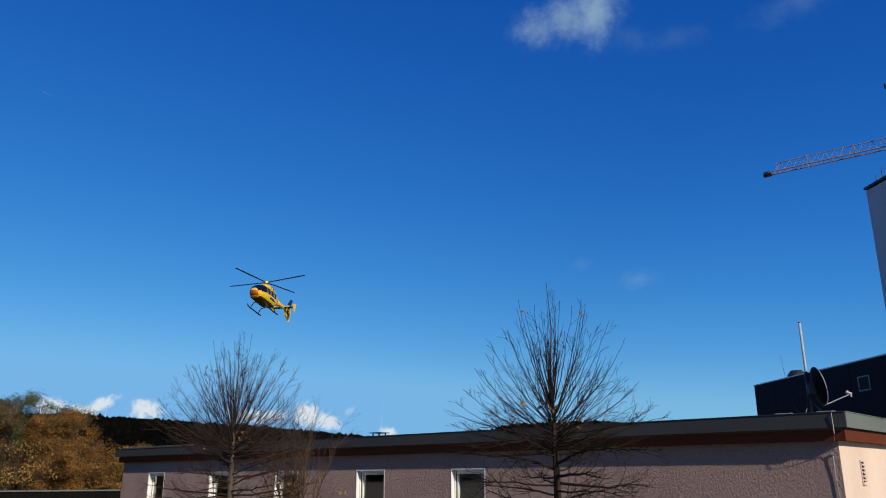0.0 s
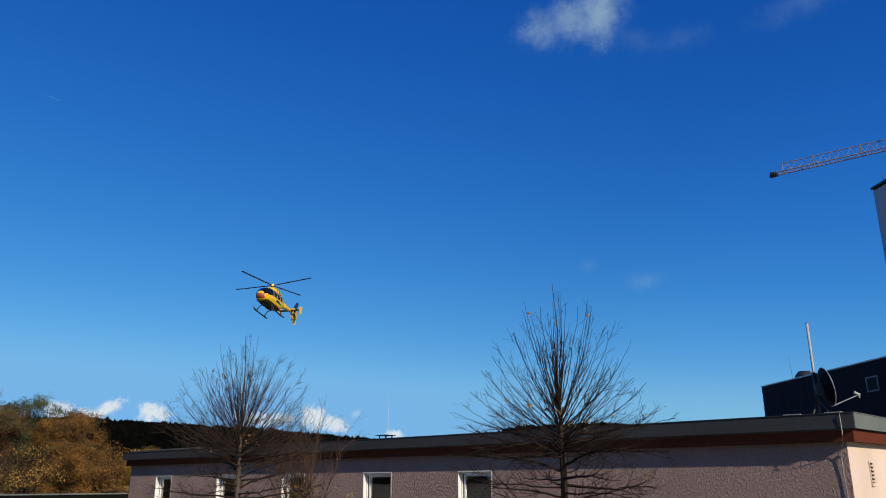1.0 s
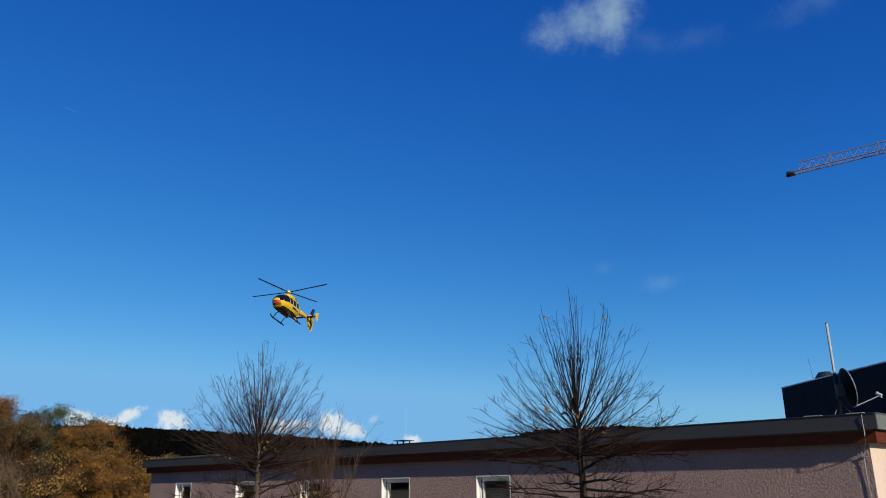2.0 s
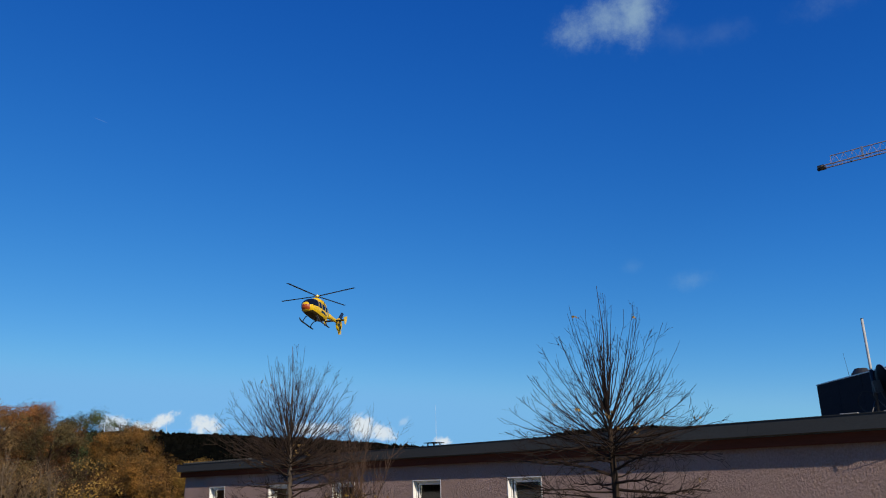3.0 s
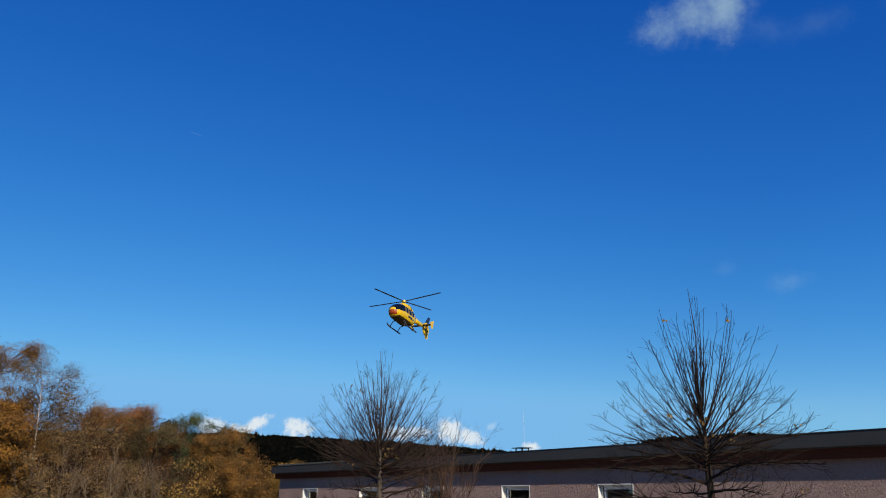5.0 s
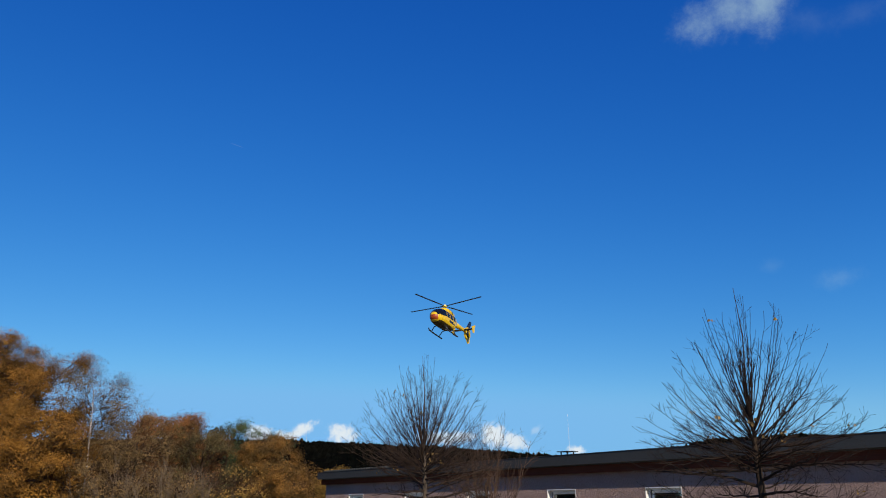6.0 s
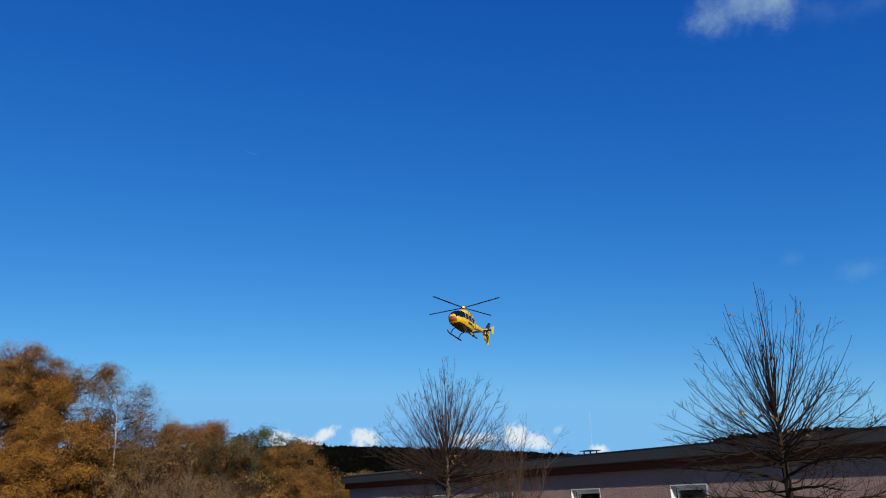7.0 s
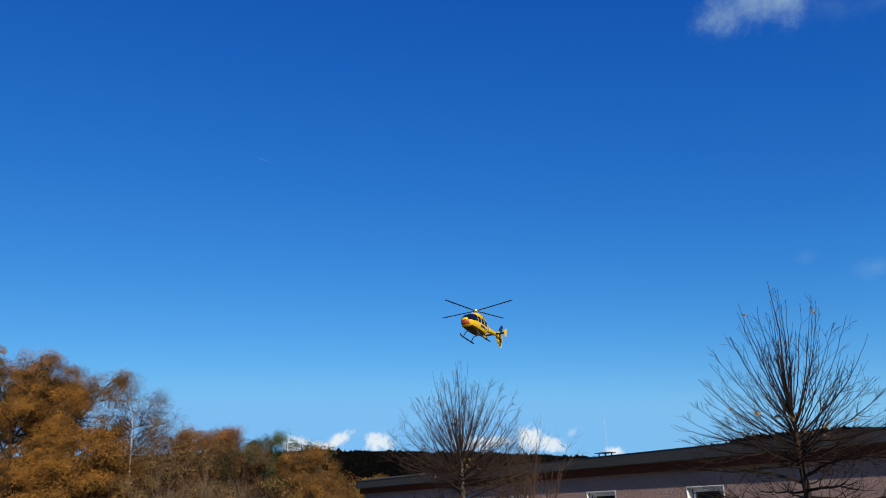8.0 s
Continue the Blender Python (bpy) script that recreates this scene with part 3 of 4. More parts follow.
def make_crane():
    tip = spot(24.11, 88.0, EYE + 88.0 * math.tan(radians(19.85)))
    ang = math.degrees(math.atan2(73.4 - 80.3, 44.9 - 35.9))
    c = thing("tower_crane", Matrix.Translation((0, 0, 0)), "orange-brown lattice tower crane standing behind the tower block", "crane")
    J = Matrix.Translation(tip) @ pose(0, 0, 0, 0, 0, ang)
    L = 13.0
    chords, lace = truss(L, 1.05, 0.95, 0.9, 0.048)
    jib = part("jib", tubes(chords, 6), CRANE, c)
    jib.matrix_local = J
    part("lacing", tubes(lace, 5), CRANE, jib)
    part("jib_end", boxes((-0.45, 0.25, -0.5, 0.5, -0.16, 0.14), bevel=0.03), DARKMETAL, jib, "dark sheave block at the jib tip")
    part("sheave", tubes([rod((-0.4, -0.06, -0.15), (-0.4, 0.06, -0.15), 0.2)], 12), DARKMETAL, jib)
    for x in (3.9, 8.5):
        part("tie_post", boxes((x, x + 0.16, -0.07, 0.07, 0, 1.2)), ZINC, jib, "pale post on the jib")
    foot = J @ Vector((L - 0.3, 0, 0))
    mast = []
    H = foot.z
    for x in (-.7, .7):
        for y in (-.7, .7):
            mast.append(rod((foot.x + x, foot.y + y, 0), (foot.x + x, foot.y + y, H), 0.09))
    k = 0.0
    while k < H - 1.6:
        for s in (-.7, .7):
            mast.append(rod((foot.x - .7, foot.y + s, k), (foot.x + .7, foot.y + s, k + 1.6), 0.045))
            mast.append(rod((foot.x + s, foot.y - .7, k), (foot.x + s, foot.y + .7, k + 1.6), 0.045))
        k += 1.6
    part("mast", tubes(mast, 5), CRANE, c)
    top = Vector((foot.x - 0.3, foot.y, H + 6.3))
    head = [rod((foot.x + x, foot.y + y, H), top, 0.07) for x in (-.7, .7) for y in (-.7, .7)]
    part("tower_head", tubes(head + [rod(top, top + Vector((0, 0, 0.5)), 0.22)], 6), DARKMETAL, c)
    chords, lace = truss(9.0, 0.9, 0.95, 1.5, 0.06)
    cj = part("counter_jib", tubes(chords + lace, 5), CRANE, c)
    cj.matrix_local = J @ pose(L + 10.6, 0, 0, 0, 0, 180)
    part("counterweight", boxes((L + 7.6, L + 9.8, -0.6, 0.6, -1.2, 0.6), bevel=0.05), CONCRETE, c).matrix_local = J
    part("cab", boxes((L - 0.6, L + 0.6, 0.75, 1.9, -1.6, 0.3), bevel=0.1), CRANE, c).matrix_local = J


make_dark_building()
make_tower()
make_crane()


def make_radio_mast(bearing, distance, z0, z1, r):
    p = spot(bearing, distance, z0)
    m = thing("radio_mast", Matrix.Translation(p), "slender pale radio mast on the wooded hill", "mast", "masts on the hill")
    h = z1 - z0
    part("pole", tubes([[((0, 0, 0), r), ((0, 0, h * .6), r * .8), ((0, 0, h), r * .4)]], 6), WHITE, m)
    for k in (0.62, 0.8):
        part("collar", tubes([rod((0, 0, h * k), (0, 0, h * k + 0.5), r * 1.5)], 6), STEELTRIM, m)


make_radio_mast(-4.36, 445, 8.0, EYE + 445 * math.tan(radians(5.6)), 0.075)
make_radio_mast(-22.9, 425, 12.0, EYE + 425 * math.tan(radians(4.75)), 0.10)


def make_garden_wall():
    a, b = spot(-50, 37), spot(-21.5, 31.5)
    d = b - a
    g = thing("garden_wall", Matrix.Translation(a) @ pose(0, 0, 0, 0, 0, math.degrees(math.atan2(d.y, d.x))), "low dark garden wall with a grey metal coping", "wall")
    part("wall", boxes((0, d.length, 0, 0.24, 0, 1.555)), DARKWALL, g, "near-black wall face")
    n = 8
    for i in range(n):
        x = d.length * i / n
        part("coping", boxes((x + 0.005, x + d.length / n - 0.005, -0.05, 0.29, 1.555, 1.60), bevel=0.01), PALESHEET, g)


make_garden_wall()
# ---- trees ----
def grow(rng, p, d, length, r, segs, wobble, lift):
    """A wavering tapered shoot: a list of (point, radius)."""
    out = [(p.copy(), r)]
    d = d.normalized()
    for i in range(segs):
        d = (d + Vector((rng.gauss(0, wobble), rng.gauss(0, wobble), rng.gauss(0, wobble) + lift))).normalized()
        p = p + d * (length / segs)
        out.append((p.copy(), max(r * (1 - 0.85 * (i + 1) / segs), 0.0018)))
    return out


def side_shoot(rng, path, k, angle, length, r, segs, wobble, lift):
    i = min(int(k * (len(path) - 1)), len(path) - 2)
    f = k * (len(path) - 1) - i
    p = path[i][0].lerp(path[i + 1][0], f)
    d = (path[i + 1][0] - path[i][0]).normalized()
    q = d.orthogonal().normalized()
    q.rotate(Matrix.Rotation(rng.uniform(0, 2 * math.pi), 3, d))
    a = radians(angle)
    return grow(rng, p, d * math.cos(a) + q * math.sin(a), length, min(r, path[i][1] * 0.75), segs, wobble, lift)


def leaves(rng, centres, per, spread, size, turn=0.55, hearts=None):
    """Small folded leaves round the centres, most of them facing out of their clump."""
    g = np.random.default_rng(rng.randrange(1 << 30))

    def unit(v):
        return v / np.linalg.norm(v, axis=1)[:, None]

    c = np.array([tuple(v) for v in centres], float)
    big = np.repeat(g.uniform(0.65, 1.35, len(c)), per)[:, None]
    c = np.repeat(c, per, axis=0)
    n = len(c)
    out = unit(g.normal(0, 1, (n, 3)))
    p = c + out * big * (spread * 1.7 * g.uniform(0.45, 1.1, (n, 1))) * np.array((1, 1, 0.7))
    if hearts is not None:
        # billows: leaves turn away from the heart of their bough and thin out below it
        away = p - np.repeat(np.array([tuple(v) for v in hearts], float), per, axis=0)
        away[:, 2] += 0.15
        out = unit(out * 0.7 + unit(away) * 1.1)
        keep = (away[:, 2] > -0.28 * np.linalg.norm(away[:, :2], axis=1)) | (g.random(n) < 0.2)
        p, out = p[keep], out[keep]
        n = len(p)
    face = unit(out + g.normal(0, turn, (n, 3)))
    a = unit(np.cross(face, g.normal(0, 1, (n, 3))))
    b = np.cross(face, a)
    s = (size * g.uniform(0.6, 1.3, n))[:, None]
    fold = face * s * 0.15
    V = np.stack([p - a * s * 0.5, p + b * s * 0.42 + fold, p + a * s * 0.5, p - b * s * 0.42 + fold], 1).reshape(-1, 3)
    i = np.arange(n)[:, None] * 4
    F = np.concatenate([i + np.array((0, 1, 2)), i + np.array((0, 2, 3))], 1).reshape(-1, 3)
    return V.tolist(), F.tolist()


def bare_tree(seed, place, height, knob, radius, label, bark, wood, main=84, low=24, egg=1.55, more=0):
    """Young pollarded tree: long shoots fan up from a knob into an egg-shaped crown, gnarled limbs reach out below it."""
    rng = random.Random(seed)
    tree = thing("bare_tree", Matrix.Translation(place), label, "tree", "bare young trees before the house")
    trunk = [(Vector((0, 0, 0)), 0.09), (Vector((0.01, 0, 0.4)), 0.075), (Vector((0.0, 0.01, 1.2)), 0.064), (Vector((0.015, 0, 2.0)), 0.056), (Vector((0, 0, knob - 0.15)), 0.048), (Vector((0.0, 0, knob)), 0.05), (Vector((0.01, 0, knob + 0.25)), 0.026), (Vector((-0.02, 0.02, knob + 0.9)), 0.014), (Vector((0.02, -0.02, knob + 1.7)), 0.009), (Vector((-0.03, 0, height)), 0.004)]
    part("trunk", tubes([trunk], 10), bark, tree, smooth=True)
    few = []

    def limb(path, sides, twig_len, twig_lift, first=0.22, curl=0.035):
        allp = [path]
        for _ in range(sides):
            k = first + (0.92 - first) * rng.random()
            s = side_shoot(rng, path, k, rng.uniform(16, 40), twig_len * rng.uniform(0.45, 1.1) * (1.2 - 0.8 * k), 0.006, 6, curl, twig_lift)
            allp.append(s)
            for _ in range(rng.randint(1, 3)):
                t = side_shoot(rng, s, rng.uniform(0.25, 0.9), rng.uniform(24, 52), twig_len * rng.uniform(0.18, 0.42), 0.0042, 4, curl * 1.6, twig_lift)
                allp.append(t)
                if rng.random() < 0.012:
                    few.append(t[-1][0])
        part("limb", tubes(allp, 5), wood, tree)

    def bow(start, tip, r, bend, sag=0.0, crook=0.008):
        """A branch that leaves outward and bends up to its tip, a little crooked."""
        a0, b2 = Vector(start), Vector(tip)
        flat = Vector((b2.x - a0.x, b2.y - a0.y, 0))
        mid = a0 + flat * 0.62 + Vector((0, 0, (b2.z - a0.z) * bend - sag))
        n, out, off = 12, [], Vector((0, 0, 0))
        for i in range(n + 1):
            t = i / n
            p = a0 * (1 - t) ** 2 + mid * (2 * t * (1 - t)) + b2 * t * t
            off = off * 0.75 + Vector((rng.gauss(0, 1), rng.gauss(0, 1), rng.gauss(0, 0.7))) * crook
            out.append((p + off * min(1, i / 2), max(r * (1 - t) ** 0.8, 0.003)))
        return out

    up = height - knob
    for i in range(main):
        k = (i + 0.5) / main
        a = i * 2.399 + rng.uniform(-0.35, 0.35)
        tilt = radians(3 + 80 * k ** 0.8)
        g = rng.uniform(0.62, 0.95) if i % 2 else rng.uniform(0.85, 1.02)
        zt, rt = up * math.cos(tilt) ** egg * g, radius * math.sin(tilt) ** 1.1 * g
        z0 = knob + 0.55 * (1 - k) ** 2 - 0.25 * k + rng.uniform(-0.08, 0.12)
        start = (0.03 * math.cos(a), 0.03 * math.sin(a), z0)
        limb(bow(start, (rt * math.cos(a), rt * math.sin(a), max(knob + zt, z0 + 0.25)), rng.uniform(0.0078, 0.0138), 0.46 - 0.2 * k), rng.randint(3, 6) + int(5 * k) + more, 0.5, 0.045, 0.22, 0.035 + 0.04 * k)
    for i in range(low):
        k = (i + rng.random()) / low
        a = i * 2.399 + 1.0 + rng.uniform(-0.5, 0.5)
        z0 = 1.35 + (knob - 1.4) * k
        rt = radius * rng.uniform(0.65, 1.1)
        limb(bow((0, 0, z0), (rt * math.cos(a), rt * math.sin(a), z0 + rng.uniform(-0.1, 0.7) * (0.4 + 0.6 * k)), rng.uniform(0.015, 0.027), rng.uniform(0.2, 0.8), rng.uniform(-0.1, 0.14), 0.02), rng.randint(11, 17), 0.68, 0.07, 0.15, 0.14)
    extra = [c for c in few if rng.random() < 0.3]
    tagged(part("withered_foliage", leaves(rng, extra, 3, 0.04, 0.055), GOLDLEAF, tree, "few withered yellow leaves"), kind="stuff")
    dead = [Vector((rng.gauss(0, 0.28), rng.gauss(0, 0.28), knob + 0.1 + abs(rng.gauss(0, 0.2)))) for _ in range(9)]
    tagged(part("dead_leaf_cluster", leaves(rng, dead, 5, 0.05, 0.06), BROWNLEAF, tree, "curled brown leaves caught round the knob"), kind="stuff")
    return tree


bare_tree(11, spot(7.9, 13.0), 5.15, 2.67, 1.95, "leafless young tree with upright shoots before the bungalow", BARK, TWIG)
bare_tree(23, spot(-14.6, 18.5), 5.22, 2.68, 2.1, "leafless young tree with mottled brown trunk before the bungalow", PALEBARK, PALETWIG, 96, 28, 1.1, 4)


def leafy_tree(seed, name, place, height, radius, bole, mat, bark, label, limbs=16, per=26, size=0.15, spread=0.26, rounds=7, group="autumn trees beside the garden", category="tree", sparse=1.0, narrow=0.75, hollow=-0.12, girth=1.0, twigs=STEM):
    """Tapered trunk, limbs to an uneven crown, and a crown of many small leaves in clumps."""
    rng = random.Random(seed)
    tree = thing(name, Matrix.Translation(place), label, category, group)
    r0 = (0.022 * height + 0.02) * girth
    trunk = grow(rng, Vector((0, 0, -0.05)), Vector((rng.uniform(-.05, .05), rng.uniform(-.05, .05), 1)), height * 0.82, r0, 9, 0.03, 0.08)
    part("trunk", tubes([trunk], 8), bark, tree, smooth=True)
    wood, tufts, centres = [], [], []
    mid = (height + bole) / 2
    half = (height - bole) / 2
    for i in range(limbs):
        k = (bole + (height * 0.84 - bole) * (i + rng.random()) / limbs) / (height * 0.86)
        k = min(max(k, 0.05), 0.97)
        idx = min(int(k * 9), 8)
        p = trunk[idx][0].lerp(trunk[idx + 1][0], k * 9 - idx)
        a = i * 2.399 + rng.uniform(-.5, .5)
        e = radians(rng.uniform(5, 35) + 45 * max(0, k - 0.6))
        z = (p.z - mid) / half
        reach = radius * max(0.35, math.sqrt(max(0.05, 1 - (z * narrow) ** 2))) * rng.uniform(0.72, 1.12)
        path = grow(rng, p, Vector((math.cos(a) * math.cos(e), math.sin(a) * math.cos(e), math.sin(e))), reach, min(r0 * 0.4, trunk[idx][1] * 0.6), 7, 0.12, 0.03)
        wood.append(path)
        for _ in range(rounds):
            s = side_shoot(rng, path, rng.uniform(0.25, 1.0), rng.uniform(25, 65), reach * rng.uniform(0.22, 0.5), 0.03, 4, 0.14, 0.05)
            tufts.append(s)
            for _ in range(4):
                q = side_shoot(rng, s, rng.uniform(0.3, 1.0), rng.uniform(25, 60), rng.uniform(0.35, 0.8), 0.012, 3, 0.15, 0.04)
                tufts.append(q)
                if rng.random() < sparse * 0.35:
                    centres.append((q[-1][0], path[4][0]))
            if rng.random() < sparse:
                centres.append((s[-1][0], path[4][0]))
    # leafless hollows between the clumps
    centres = [(c.lerp(h, 0.22), h) for c, h in centres if noise.noise(Vector((c.x * 0.95, c.y * 0.95, c.z * 1.6)) + Vector((seed, 0, 0))) > hollow]
    crest = sorted(c.z for c, h in centres)[int(len(centres) * 0.975)]
    centres = [c for c in centres if c[0].z < crest]
    wood += [q for q in tufts if q[-1][0].z < crest - 0.05]
    part("twig_mass", tubes(wood, 4), twigs, tree)
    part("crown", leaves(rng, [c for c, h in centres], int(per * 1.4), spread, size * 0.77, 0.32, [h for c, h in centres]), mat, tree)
    return tree


leafy_tree(31, "oak_tree", spot(-43.9, 42), 9.3, 3.9, 3.0, OAKLEAF, BARK, "large oak with dense orange-brown autumn leaves", 26, 135, 0.074, 0.25, 23, hollow=-0.25)
leafy_tree(32, "oak_tree", spot(-40.4, 44), 9.7, 3.0, 1.6, OAKLEAF, BARK, "oak with thinning orange-brown autumn leaves", 25, 80, 0.066, 0.23, 20, sparse=0.9, hollow=-0.3)
leafy_tree(33, "oak_tree", spot(-44.6, 36), 4.5, 2.3, 1.2, OAKLEAF, BARK, "low spreading oak with orange-brown leaves", 8, 120, 0.072, 0.25, 16, hollow=0.0)
leafy_tree(34, "birch_tree", spot(-37.0, 41), 8.8, 2.2, 2.2, BROWNLEAF, BIRCH, "slender white-barked birch with few brown leaves", 40, 19, 0.065, 0.2, 11, sparse=0.9, hollow=-0.35, girth=0.36)
leafy_tree(35, "oak_tree", spot(-39.2, 39), 6.0, 2.0, 0.8, OAKLEAF, BARK, "small oak with ochre leaves", 24, 84, 0.085, 0.24, 8)
leafy_tree(66, "thicket_tree", spot(-34.6, 42), 6.0, 2.6, 0.6, BROWNLEAF, BARK, "twiggy tree with sparse dull brown leaves", 30, 60, 0.07, 0.22, 10, sparse=0.9, hollow=0.02)
leafy_tree(37, "beech_tree", spot(-31.4, 44), 6.05, 2.6, 1.0, RUSTLEAF, BARK, "rounded beech with rust-red autumn leaves", 24, 90, 0.08, 0.23, 18, hollow=-0.5)
leafy_tree(38, "thicket_tree", spot(-33.9, 40), 5.7, 2.3, 0.4, BROWNLEAF, BARK, "twiggy brown shrub tree with a few leaves", 26, 54, 0.07, 0.2, 9, sparse=0.9, hollow=0.02)
leafy_tree(39, "willow_tree", spot(-28.3, 46), 6.9, 1.4, 1.0, GREENLEAF, BARK, "thin-crowned tree with grey-green leaves", 22, 66, 0.09, 0.26, 8, sparse=0.85)
leafy_tree(40, "willow_tree", spot(-26.0, 47), 7.0, 1.2, 1.5, GREENLEAF, BARK, "thin-crowned tree with pale grey-green leaves", 18, 46, 0.075, 0.26, 6, sparse=0.8)
leafy_tree(41, "maple_tree", spot(-25.6, 43), 5.0, 1.8, 0.7, OCHRELEAF, BARK, "rounded maple with ochre autumn leaves", 17, 110, 0.078, 0.24, 16, hollow=-0.2)
leafy_tree(42, "thicket_tree", spot(-29.8, 41), 5.3, 2.2, 0.4, OLIVELEAF, BARK, "olive-brown leafy thicket tree", 28, 76, 0.075, 0.22, 9, sparse=0.9, hollow=0.0)
leafy_tree(43, "maple_tree", spot(-23.4, 40), 3.5, 1.2, 0.4, OCHRELEAF, BARK, "low maple with ochre leaves", 18, 74, 0.08, 0.24, 8)
leafy_tree(44, "hazel_bush", spot(-27.6, 37), 3.4, 1.4, 0.2, GOLDLEAF, BARK, "hazel bush with bright yellow leaves", 24, 14, 0.09, 0.2, 8, group="bushes before the trees", category="bush", sparse=0.45, hollow=0.0)
leafy_tree(45, "hazel_bush", spot(-31.4, 37), 3.2, 1.6, 0.2, BROWNLEAF, BARK, "bare-stemmed bush with a few yellow-brown leaves", 22, 26, 0.08, 0.24, 8, group="bushes before the trees", category="bush", sparse=0.7)
leafy_tree(46, "hazel_bush", spot(-35.8, 37.5), 3.6, 1.7, 0.2, BROWNLEAF, BARK, "brown twiggy bush with a few leaves", 22, 30, 0.08, 0.24, 8, group="bushes before the trees", category="bush", sparse=0.8)
leafy_tree(47, "maple_tree", spot(-21.0, 46), 3.8, 1.1, 0.5, GOLDLEAF, BARK, "small yellow-leaved maple behind the bungalow", 16, 74, 0.085, 0.24, 8)


def bare_bush(seed, place, height, radius, stems, label, wood, thick=1.0, leafy=0.18, foliage=BROWNLEAF, top=0.72):
    """Many thin brown stems from one root, with a few leaves left."""
    rng = random.Random(seed)
    bush = thing("bare_bush", Matrix.Translation(place), label, "bush")
    tips = []
    for i in range(stems):
        a, t = rng.uniform(0, 6.28), rng.uniform(0.02, 1.0)
        d = Vector((math.cos(a) * t * radius / height, math.sin(a) * t * radius / height, 1))
        path = grow(rng, Vector((math.cos(a) * 0.15, math.sin(a) * 0.15, 0)), d, height * rng.uniform(0.7, 1.02), rng.uniform(0.010, 0.018) * thick, 9, 0.05, 0.02)
        allp = [path]
        for _ in range(12):
            s = side_shoot(rng, path, rng.uniform(0.3, 0.97), rng.uniform(18, 45), height * rng.uniform(0.12, 0.25), 0.006 * thick, 4, 0.07, 0.03)
            allp.append(s)
            for _ in range(3):
                q = side_shoot(rng, s, rng.uniform(0.2, 0.95), rng.uniform(20, 50), height * rng.uniform(0.05, 0.1), 0.004 * thick, 3, 0.08, 0.03)
                allp.append(q)
                if q[-1][0].z < height * top and rng.random() < leafy:
                    tips.append(q[-1][0])
        part("stem", tubes(allp, 4), wood, bush)
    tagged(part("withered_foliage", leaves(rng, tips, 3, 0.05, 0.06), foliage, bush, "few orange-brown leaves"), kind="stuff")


bare_bush(51, spot(-9.9, 21.5), 3.75, 1.2, 26, "bushy bare shrub with thin brown stems before the bungalow", RUSSETSTEM, 1.3, 0.5, GOLDLEAF, 0.5)
bare_bush(52, spot(-35.2, 37), 3.9, 2.2, 15, "tall twiggy thicket of pale bare stems beside the oaks", PALESTEM, 2.0, 0.2)
bare_bush(53, spot(-32.3, 36.5), 3.6, 1.9, 15, "twiggy thicket of pale bare stems with few leaves", PALESTEM, 2.0, 0.2)
bare_bush(54, spot(-29.6, 36.5), 3.3, 1.7, 15, "low thicket of pale stems with yellow-brown leaves", PALESTEM, 2.0, 0.3)
# ---- helicopter ----
def loft(stations, seg=20, power=2.4):
    """A closed hull through super-ellipse stations (x, z, half width, half height)."""
    V, F = [], []
    for x, z, w, h in stations:
        for k in range(seg):
            a = 2 * math.pi * k / seg
            c, s = math.cos(a), math.sin(a)
            V.append(Vector((x, w * math.copysign(abs(c) ** (2 / power), c), z + h * math.copysign(abs(s) ** (2 / power), s))))
    n = len(stations)
    for i in range(n - 1):
        for k in range(seg):
            j = (k + 1) % seg
            F.append((i * seg + k, i * seg + j, (i + 1) * seg + j, (i + 1) * seg + k)[::-1])
    F.append(tuple(range(seg)))
    F.append(tuple((n - 1) * seg + k for k in reversed(range(seg))))
    return V, F


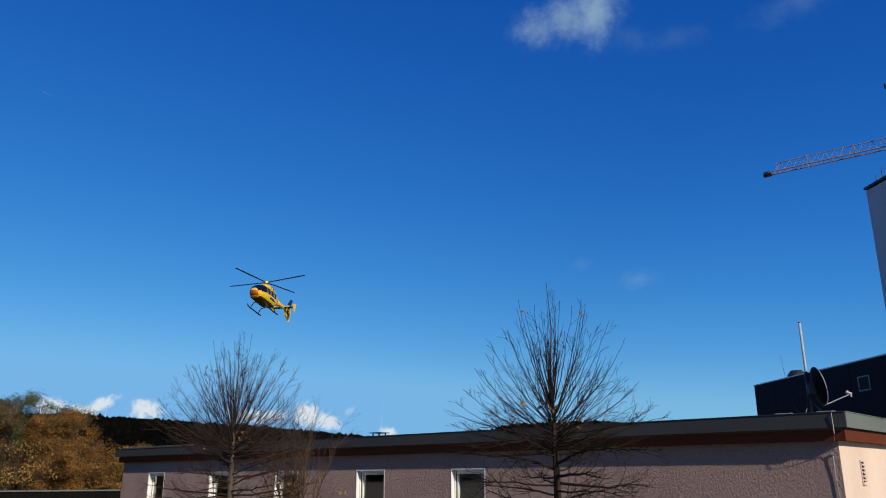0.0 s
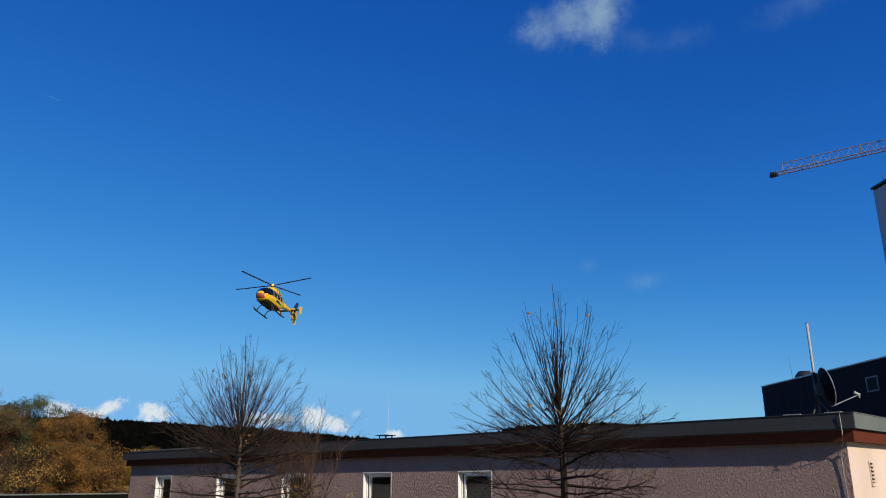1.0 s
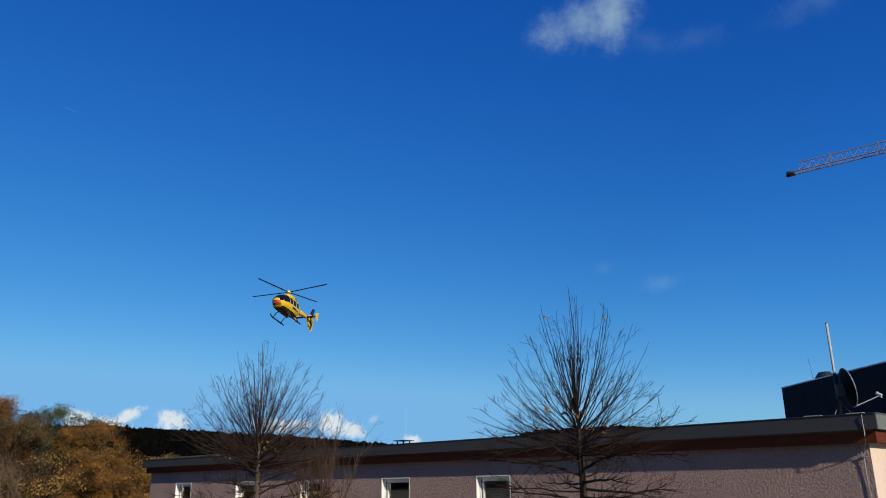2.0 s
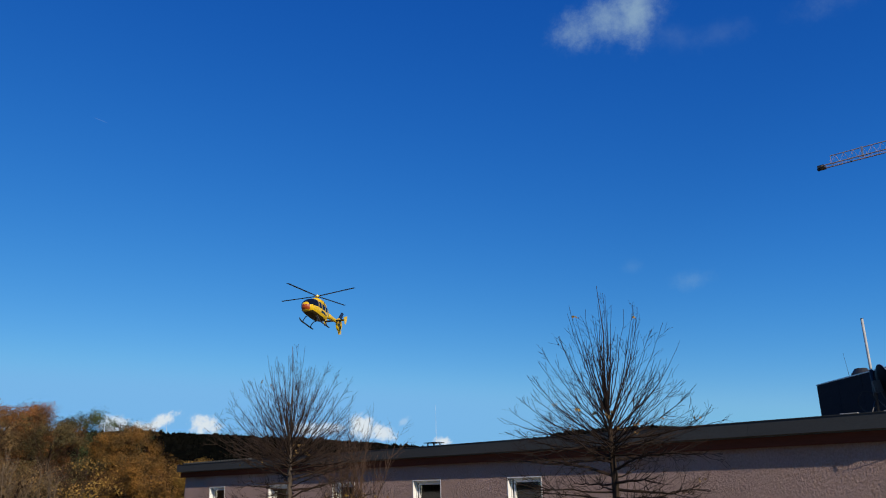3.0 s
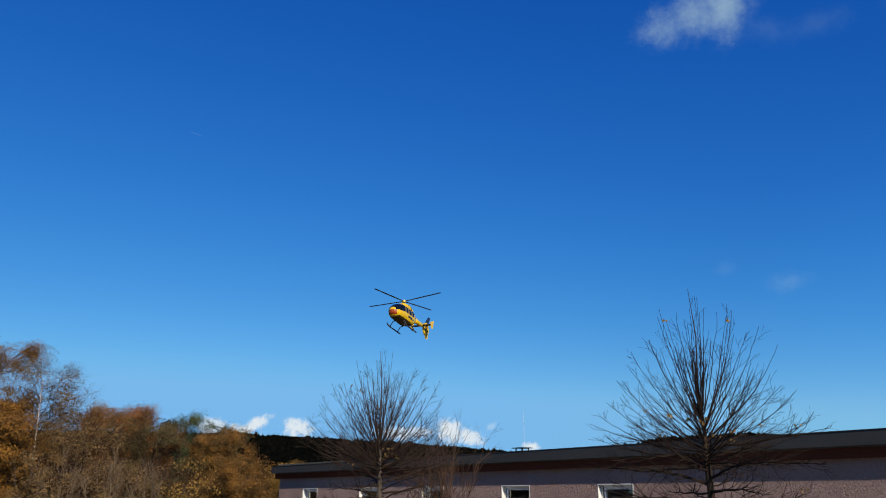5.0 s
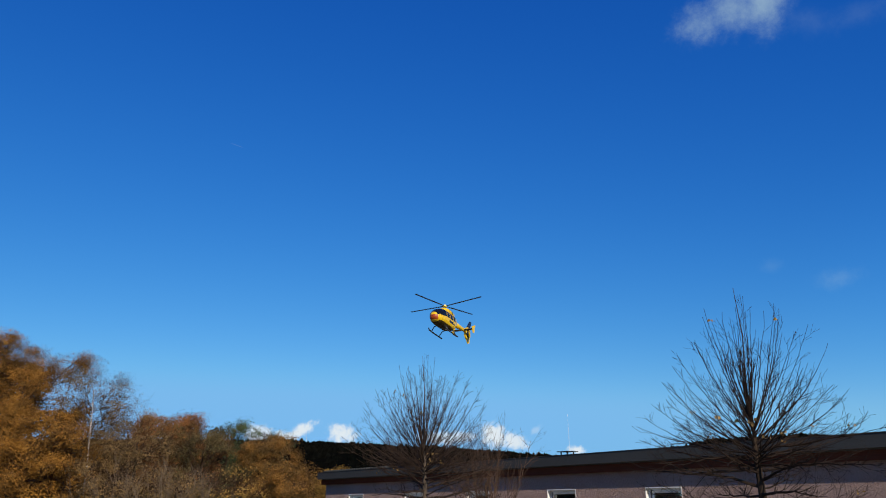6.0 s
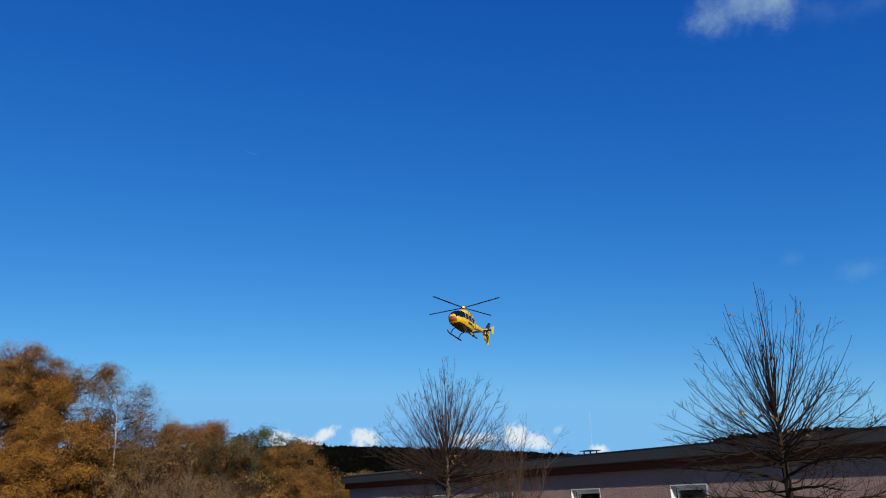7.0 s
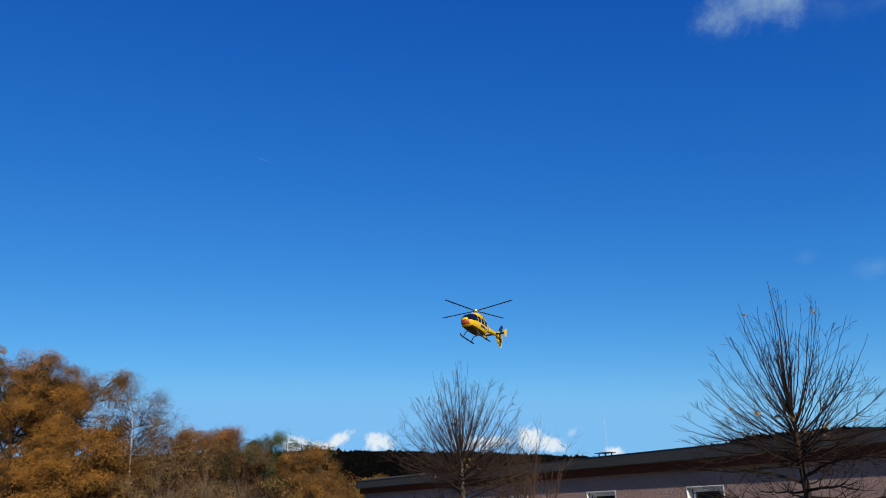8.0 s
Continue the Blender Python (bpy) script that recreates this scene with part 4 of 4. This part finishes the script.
def make_helicopter(m):
    """Light twin with a shrouded tail rotor; nose along +x, origin under the rotor head at belly height."""
    h = thing("helicopter", m, "yellow rescue helicopter with orange nose hovering in the sky", "helicopter")
    hull = [(2.80, 0.70, 0.04, 0.04), (2.72, 0.70, 0.28, 0.26), (2.45, 0.76, 0.56, 0.53), (1.95, 0.88, 0.78, 0.80), (1.3, 0.99, 0.86, 0.96), (0.5, 1.04, 0.87, 1.03), (-0.6, 1.05, 0.86, 1.02), (-1.5, 1.14, 0.77, 0.88), (-2.2, 1.3, 0.54, 0.60), (-2.7, 1.42, 0.34, 0.38)]
    fine = []
    for p, q in zip(hull, hull[1:]):
        fine += [tuple(u + (v - u) * k / 8 for u, v in zip(p, q)) for k in range(8)]
    fine.append(hull[-1])
    body = part("fuselage", loft(fine, 56), YELLOW, h, "yellow fuselage", True)

    def skin(name, mat, inside, label=""):
        """A thin panel that lies on the hull wherever inside(x, y, z) holds."""
        V, F = loft([(x, z, w + 0.012, hh + 0.012) for x, z, w, hh in fine], 56)
        keep = [f for f in F if inside(*(sum(V[i][c] for i in f) / len(f) for c in range(3)))]
        used = sorted({i for f in keep for i in f})
        at = {i: n for n, i in enumerate(used)}
        part(name, ([V[i] for i in used], [tuple(at[i] for i in f) for f in keep]), mat, body, label, True)

    skin("nose_panel", ORANGE, lambda x, y, z: x > 2.36 and 0.30 < z < 0.80 and abs(y) < 0.5, "orange nose panel")
    skin("windscreen", TINT, lambda x, y, z: 1.08 < x < 2.6 and z > 0.84 + 0.14 * (2.5 - x) and z < 1.84 and abs(y) > 0.03, "dark tinted windscreen")
    # dark skin stands in for the hull's shaded lower side
    skin("belly", BELLY, lambda x, y, z: x < 2.2 and z < 0.32 + 0.12 * max(0, -x - 1), "belly in a dark tone for its shade")
    for s in (1, -1):
        for x0, x1 in ((0.30, 1.0), (-0.52, 0.22), (-1.3, -0.6)):
            skin("side_window", TINT, lambda x, y, z: x0 < x < x1 and y * s > 0.3 and 1.06 < z < 1.72, "dark side window")
        skin("lettering_bar", NAVY, lambda x, y, z: -1.2 < x < 0.3 and y * s > 0.3 and 0.66 < z < 0.82, "dark lettering bar")
        part("engine_intake", boxes((-0.9, -0.1, s * 0.5 - 0.06, s * 0.5 + 0.06, 2.0, 2.25), bevel=0.03), NAVY, body)
    part("engine_cowling", loft([(0.9, 1.98, 0.25, 0.12), (0.5, 2.08, 0.5, 0.28), (-0.5, 2.12, 0.6, 0.32), (-1.5, 2.0, 0.5, 0.3), (-2.2, 1.78, 0.3, 0.2)], 18), YELLOW, h, "yellow engine cowling", True)
    part("tail_boom", loft([(-2.3, 1.42, 0.34, 0.36), (-3.6, 1.50, 0.24, 0.26), (-5.0, 1.58, 0.18, 0.20), (-5.6, 1.6, 0.14, 0.16)], 16), YELLOW, h, "yellow tail boom", True)
    # shrouded tail rotor: a ring with hub, blades and fin
    V, F = [], []
    seg = 32
    for k in range(seg):
        a = 2 * math.pi * k / seg
        for r, y in ((0.5, 0.16), (0.5, -0.16), (0.72, -0.10), (0.72, 0.10)):
            V.append(Vector((-6.15 + math.cos(a) * r, y, 1.45 + math.sin(a) * r * 1.05)))
    for k in range(seg):
        j = (k + 1) % seg
        for q in range(4):
            F.append((k * 4 + q, k * 4 + (q + 1) % 4, j * 4 + (q + 1) % 4, j * 4 + q))
    sh = part("tail_shroud", (V, F), YELLOW, h, "yellow tail rotor shroud")
    part("tail_hub", tubes([rod((-6.15, -0.14, 1.45), (-6.15, 0.14, 1.45), 0.14)], 12), DARKMETAL, sh)
    for k in range(10):
        a = 2 * math.pi * k / 10
        part("tail_blade", tubes([rod((-6.15, 0, 1.45), (-6.15 + math.cos(a) * 0.49, 0, 1.45 + math.sin(a) * 0.5), 0.035)], 4), DARKMETAL, sh)

    def fin(points, y0, y1):
        n = len(points)
        V = [Vector((x, y, z)) for y in (y0, y1) for x, z in points]
        F = [tuple(range(n)), tuple(reversed(range(n, 2 * n)))] + [(i, (i + 1) % n, n + (i + 1) % n, n + i)[::-1] for i in range(n)]
        return V, F

    part("tail_fin", fin([(-5.75, 1.95), (-6.55, 1.95), (-7.15, 3.15), (-6.7, 3.15)], -0.06, 0.06), NAVY, h, "dark blue upper tail fin")
    part("lower_fin", fin([(-5.75, 0.95), (-6.75, 1.05), (-6.75, 0.45), (-6.35, 0.3)], -0.06, 0.06), YELLOW, h)
    part("tailplane", boxes((-5.25, -4.75, -1.25, 1.25, 1.52, 1.58), bevel=0.02), NAVY, h, "dark tailplane")
    for s in (1, -1):
        part("end_plate", fin([(-4.6, 1.75), (-5.35, 2.1), (-5.5, 2.1), (-5.3, 1.1), (-5.0, 1.05)], s * 1.28 - 0.03, s * 1.28 + 0.03), YELLOW, h)
    # rotor
    part("rotor_mast", tubes([[((0, 0, 2.2), 0.24), ((0, 0, 2.5), 0.14), ((0, 0, 2.72), 0.12)]], 12), DARKMETAL, h)
    hub = part("rotor_hub", tubes([rod((0, 0, 2.62), (0, 0, 2.78), 0.26), rod((0, 0, 2.78), (0, 0, 2.86), 0.14)], 14), YELLOW, h)
    for k in range(4):
        b = part("rotor_blade", boxes((0.25, 0.9, -0.07, 0.07, -0.035, 0.035), (0.9, 5.1, -0.13, 0.13, -0.016, 0.016), bevel=0.01), BLADE, h)
        b.matrix_local = pose(0, 0, 2.72, 0, 5, 0) @ pose(0, 0, 0, 0, -2.0, ROTOR + 90 * k)
    # skids
    for s in (1, -1):
        part("skid", tubes([[((1.75, s * 1.0, -0.32), 0.06), ((1.5, s * 1.0, -0.48), 0.075), ((1.1, s * 1.0, -0.52), 0.075), ((-1.4, s * 1.0, -0.52), 0.075), ((-1.6, s * 1.0, -0.5), 0.06)]], 8), DARKMETAL, h, "dark landing skid")
        for x in (0.95, -0.95):
            part("cross_tube", tubes([[((x, s * 0.3, 0.16), 0.05), ((x, s * 0.7, 0.05), 0.05), ((x, s * 0.93, -0.3), 0.05), ((x, s * 1.0, -0.5), 0.05)]], 8), DARKMETAL, h)
    part("searchlight", tubes([rod((0.1, 0.35, 0.1), (0.1, 0.35, -0.22), 0.14)], 12), DARKMETAL, h)
    return h


ROTOR = -13
# where the rotor head hangs, and how far off
HELI_BEARING, HELI_RANGE, HELI_ELEV = -13.11, 88.0, 13.53
place = toward(HELI_BEARING, HELI_ELEV) * HELI_RANGE + Vector((0, 0, EYE - 2.72))
# nose toward the camera, swung to its right, and a little up
make_helicopter(Matrix.Translation(place) @ pose(0, 0, 0, 0, -8, -90 - HELI_BEARING - 26))
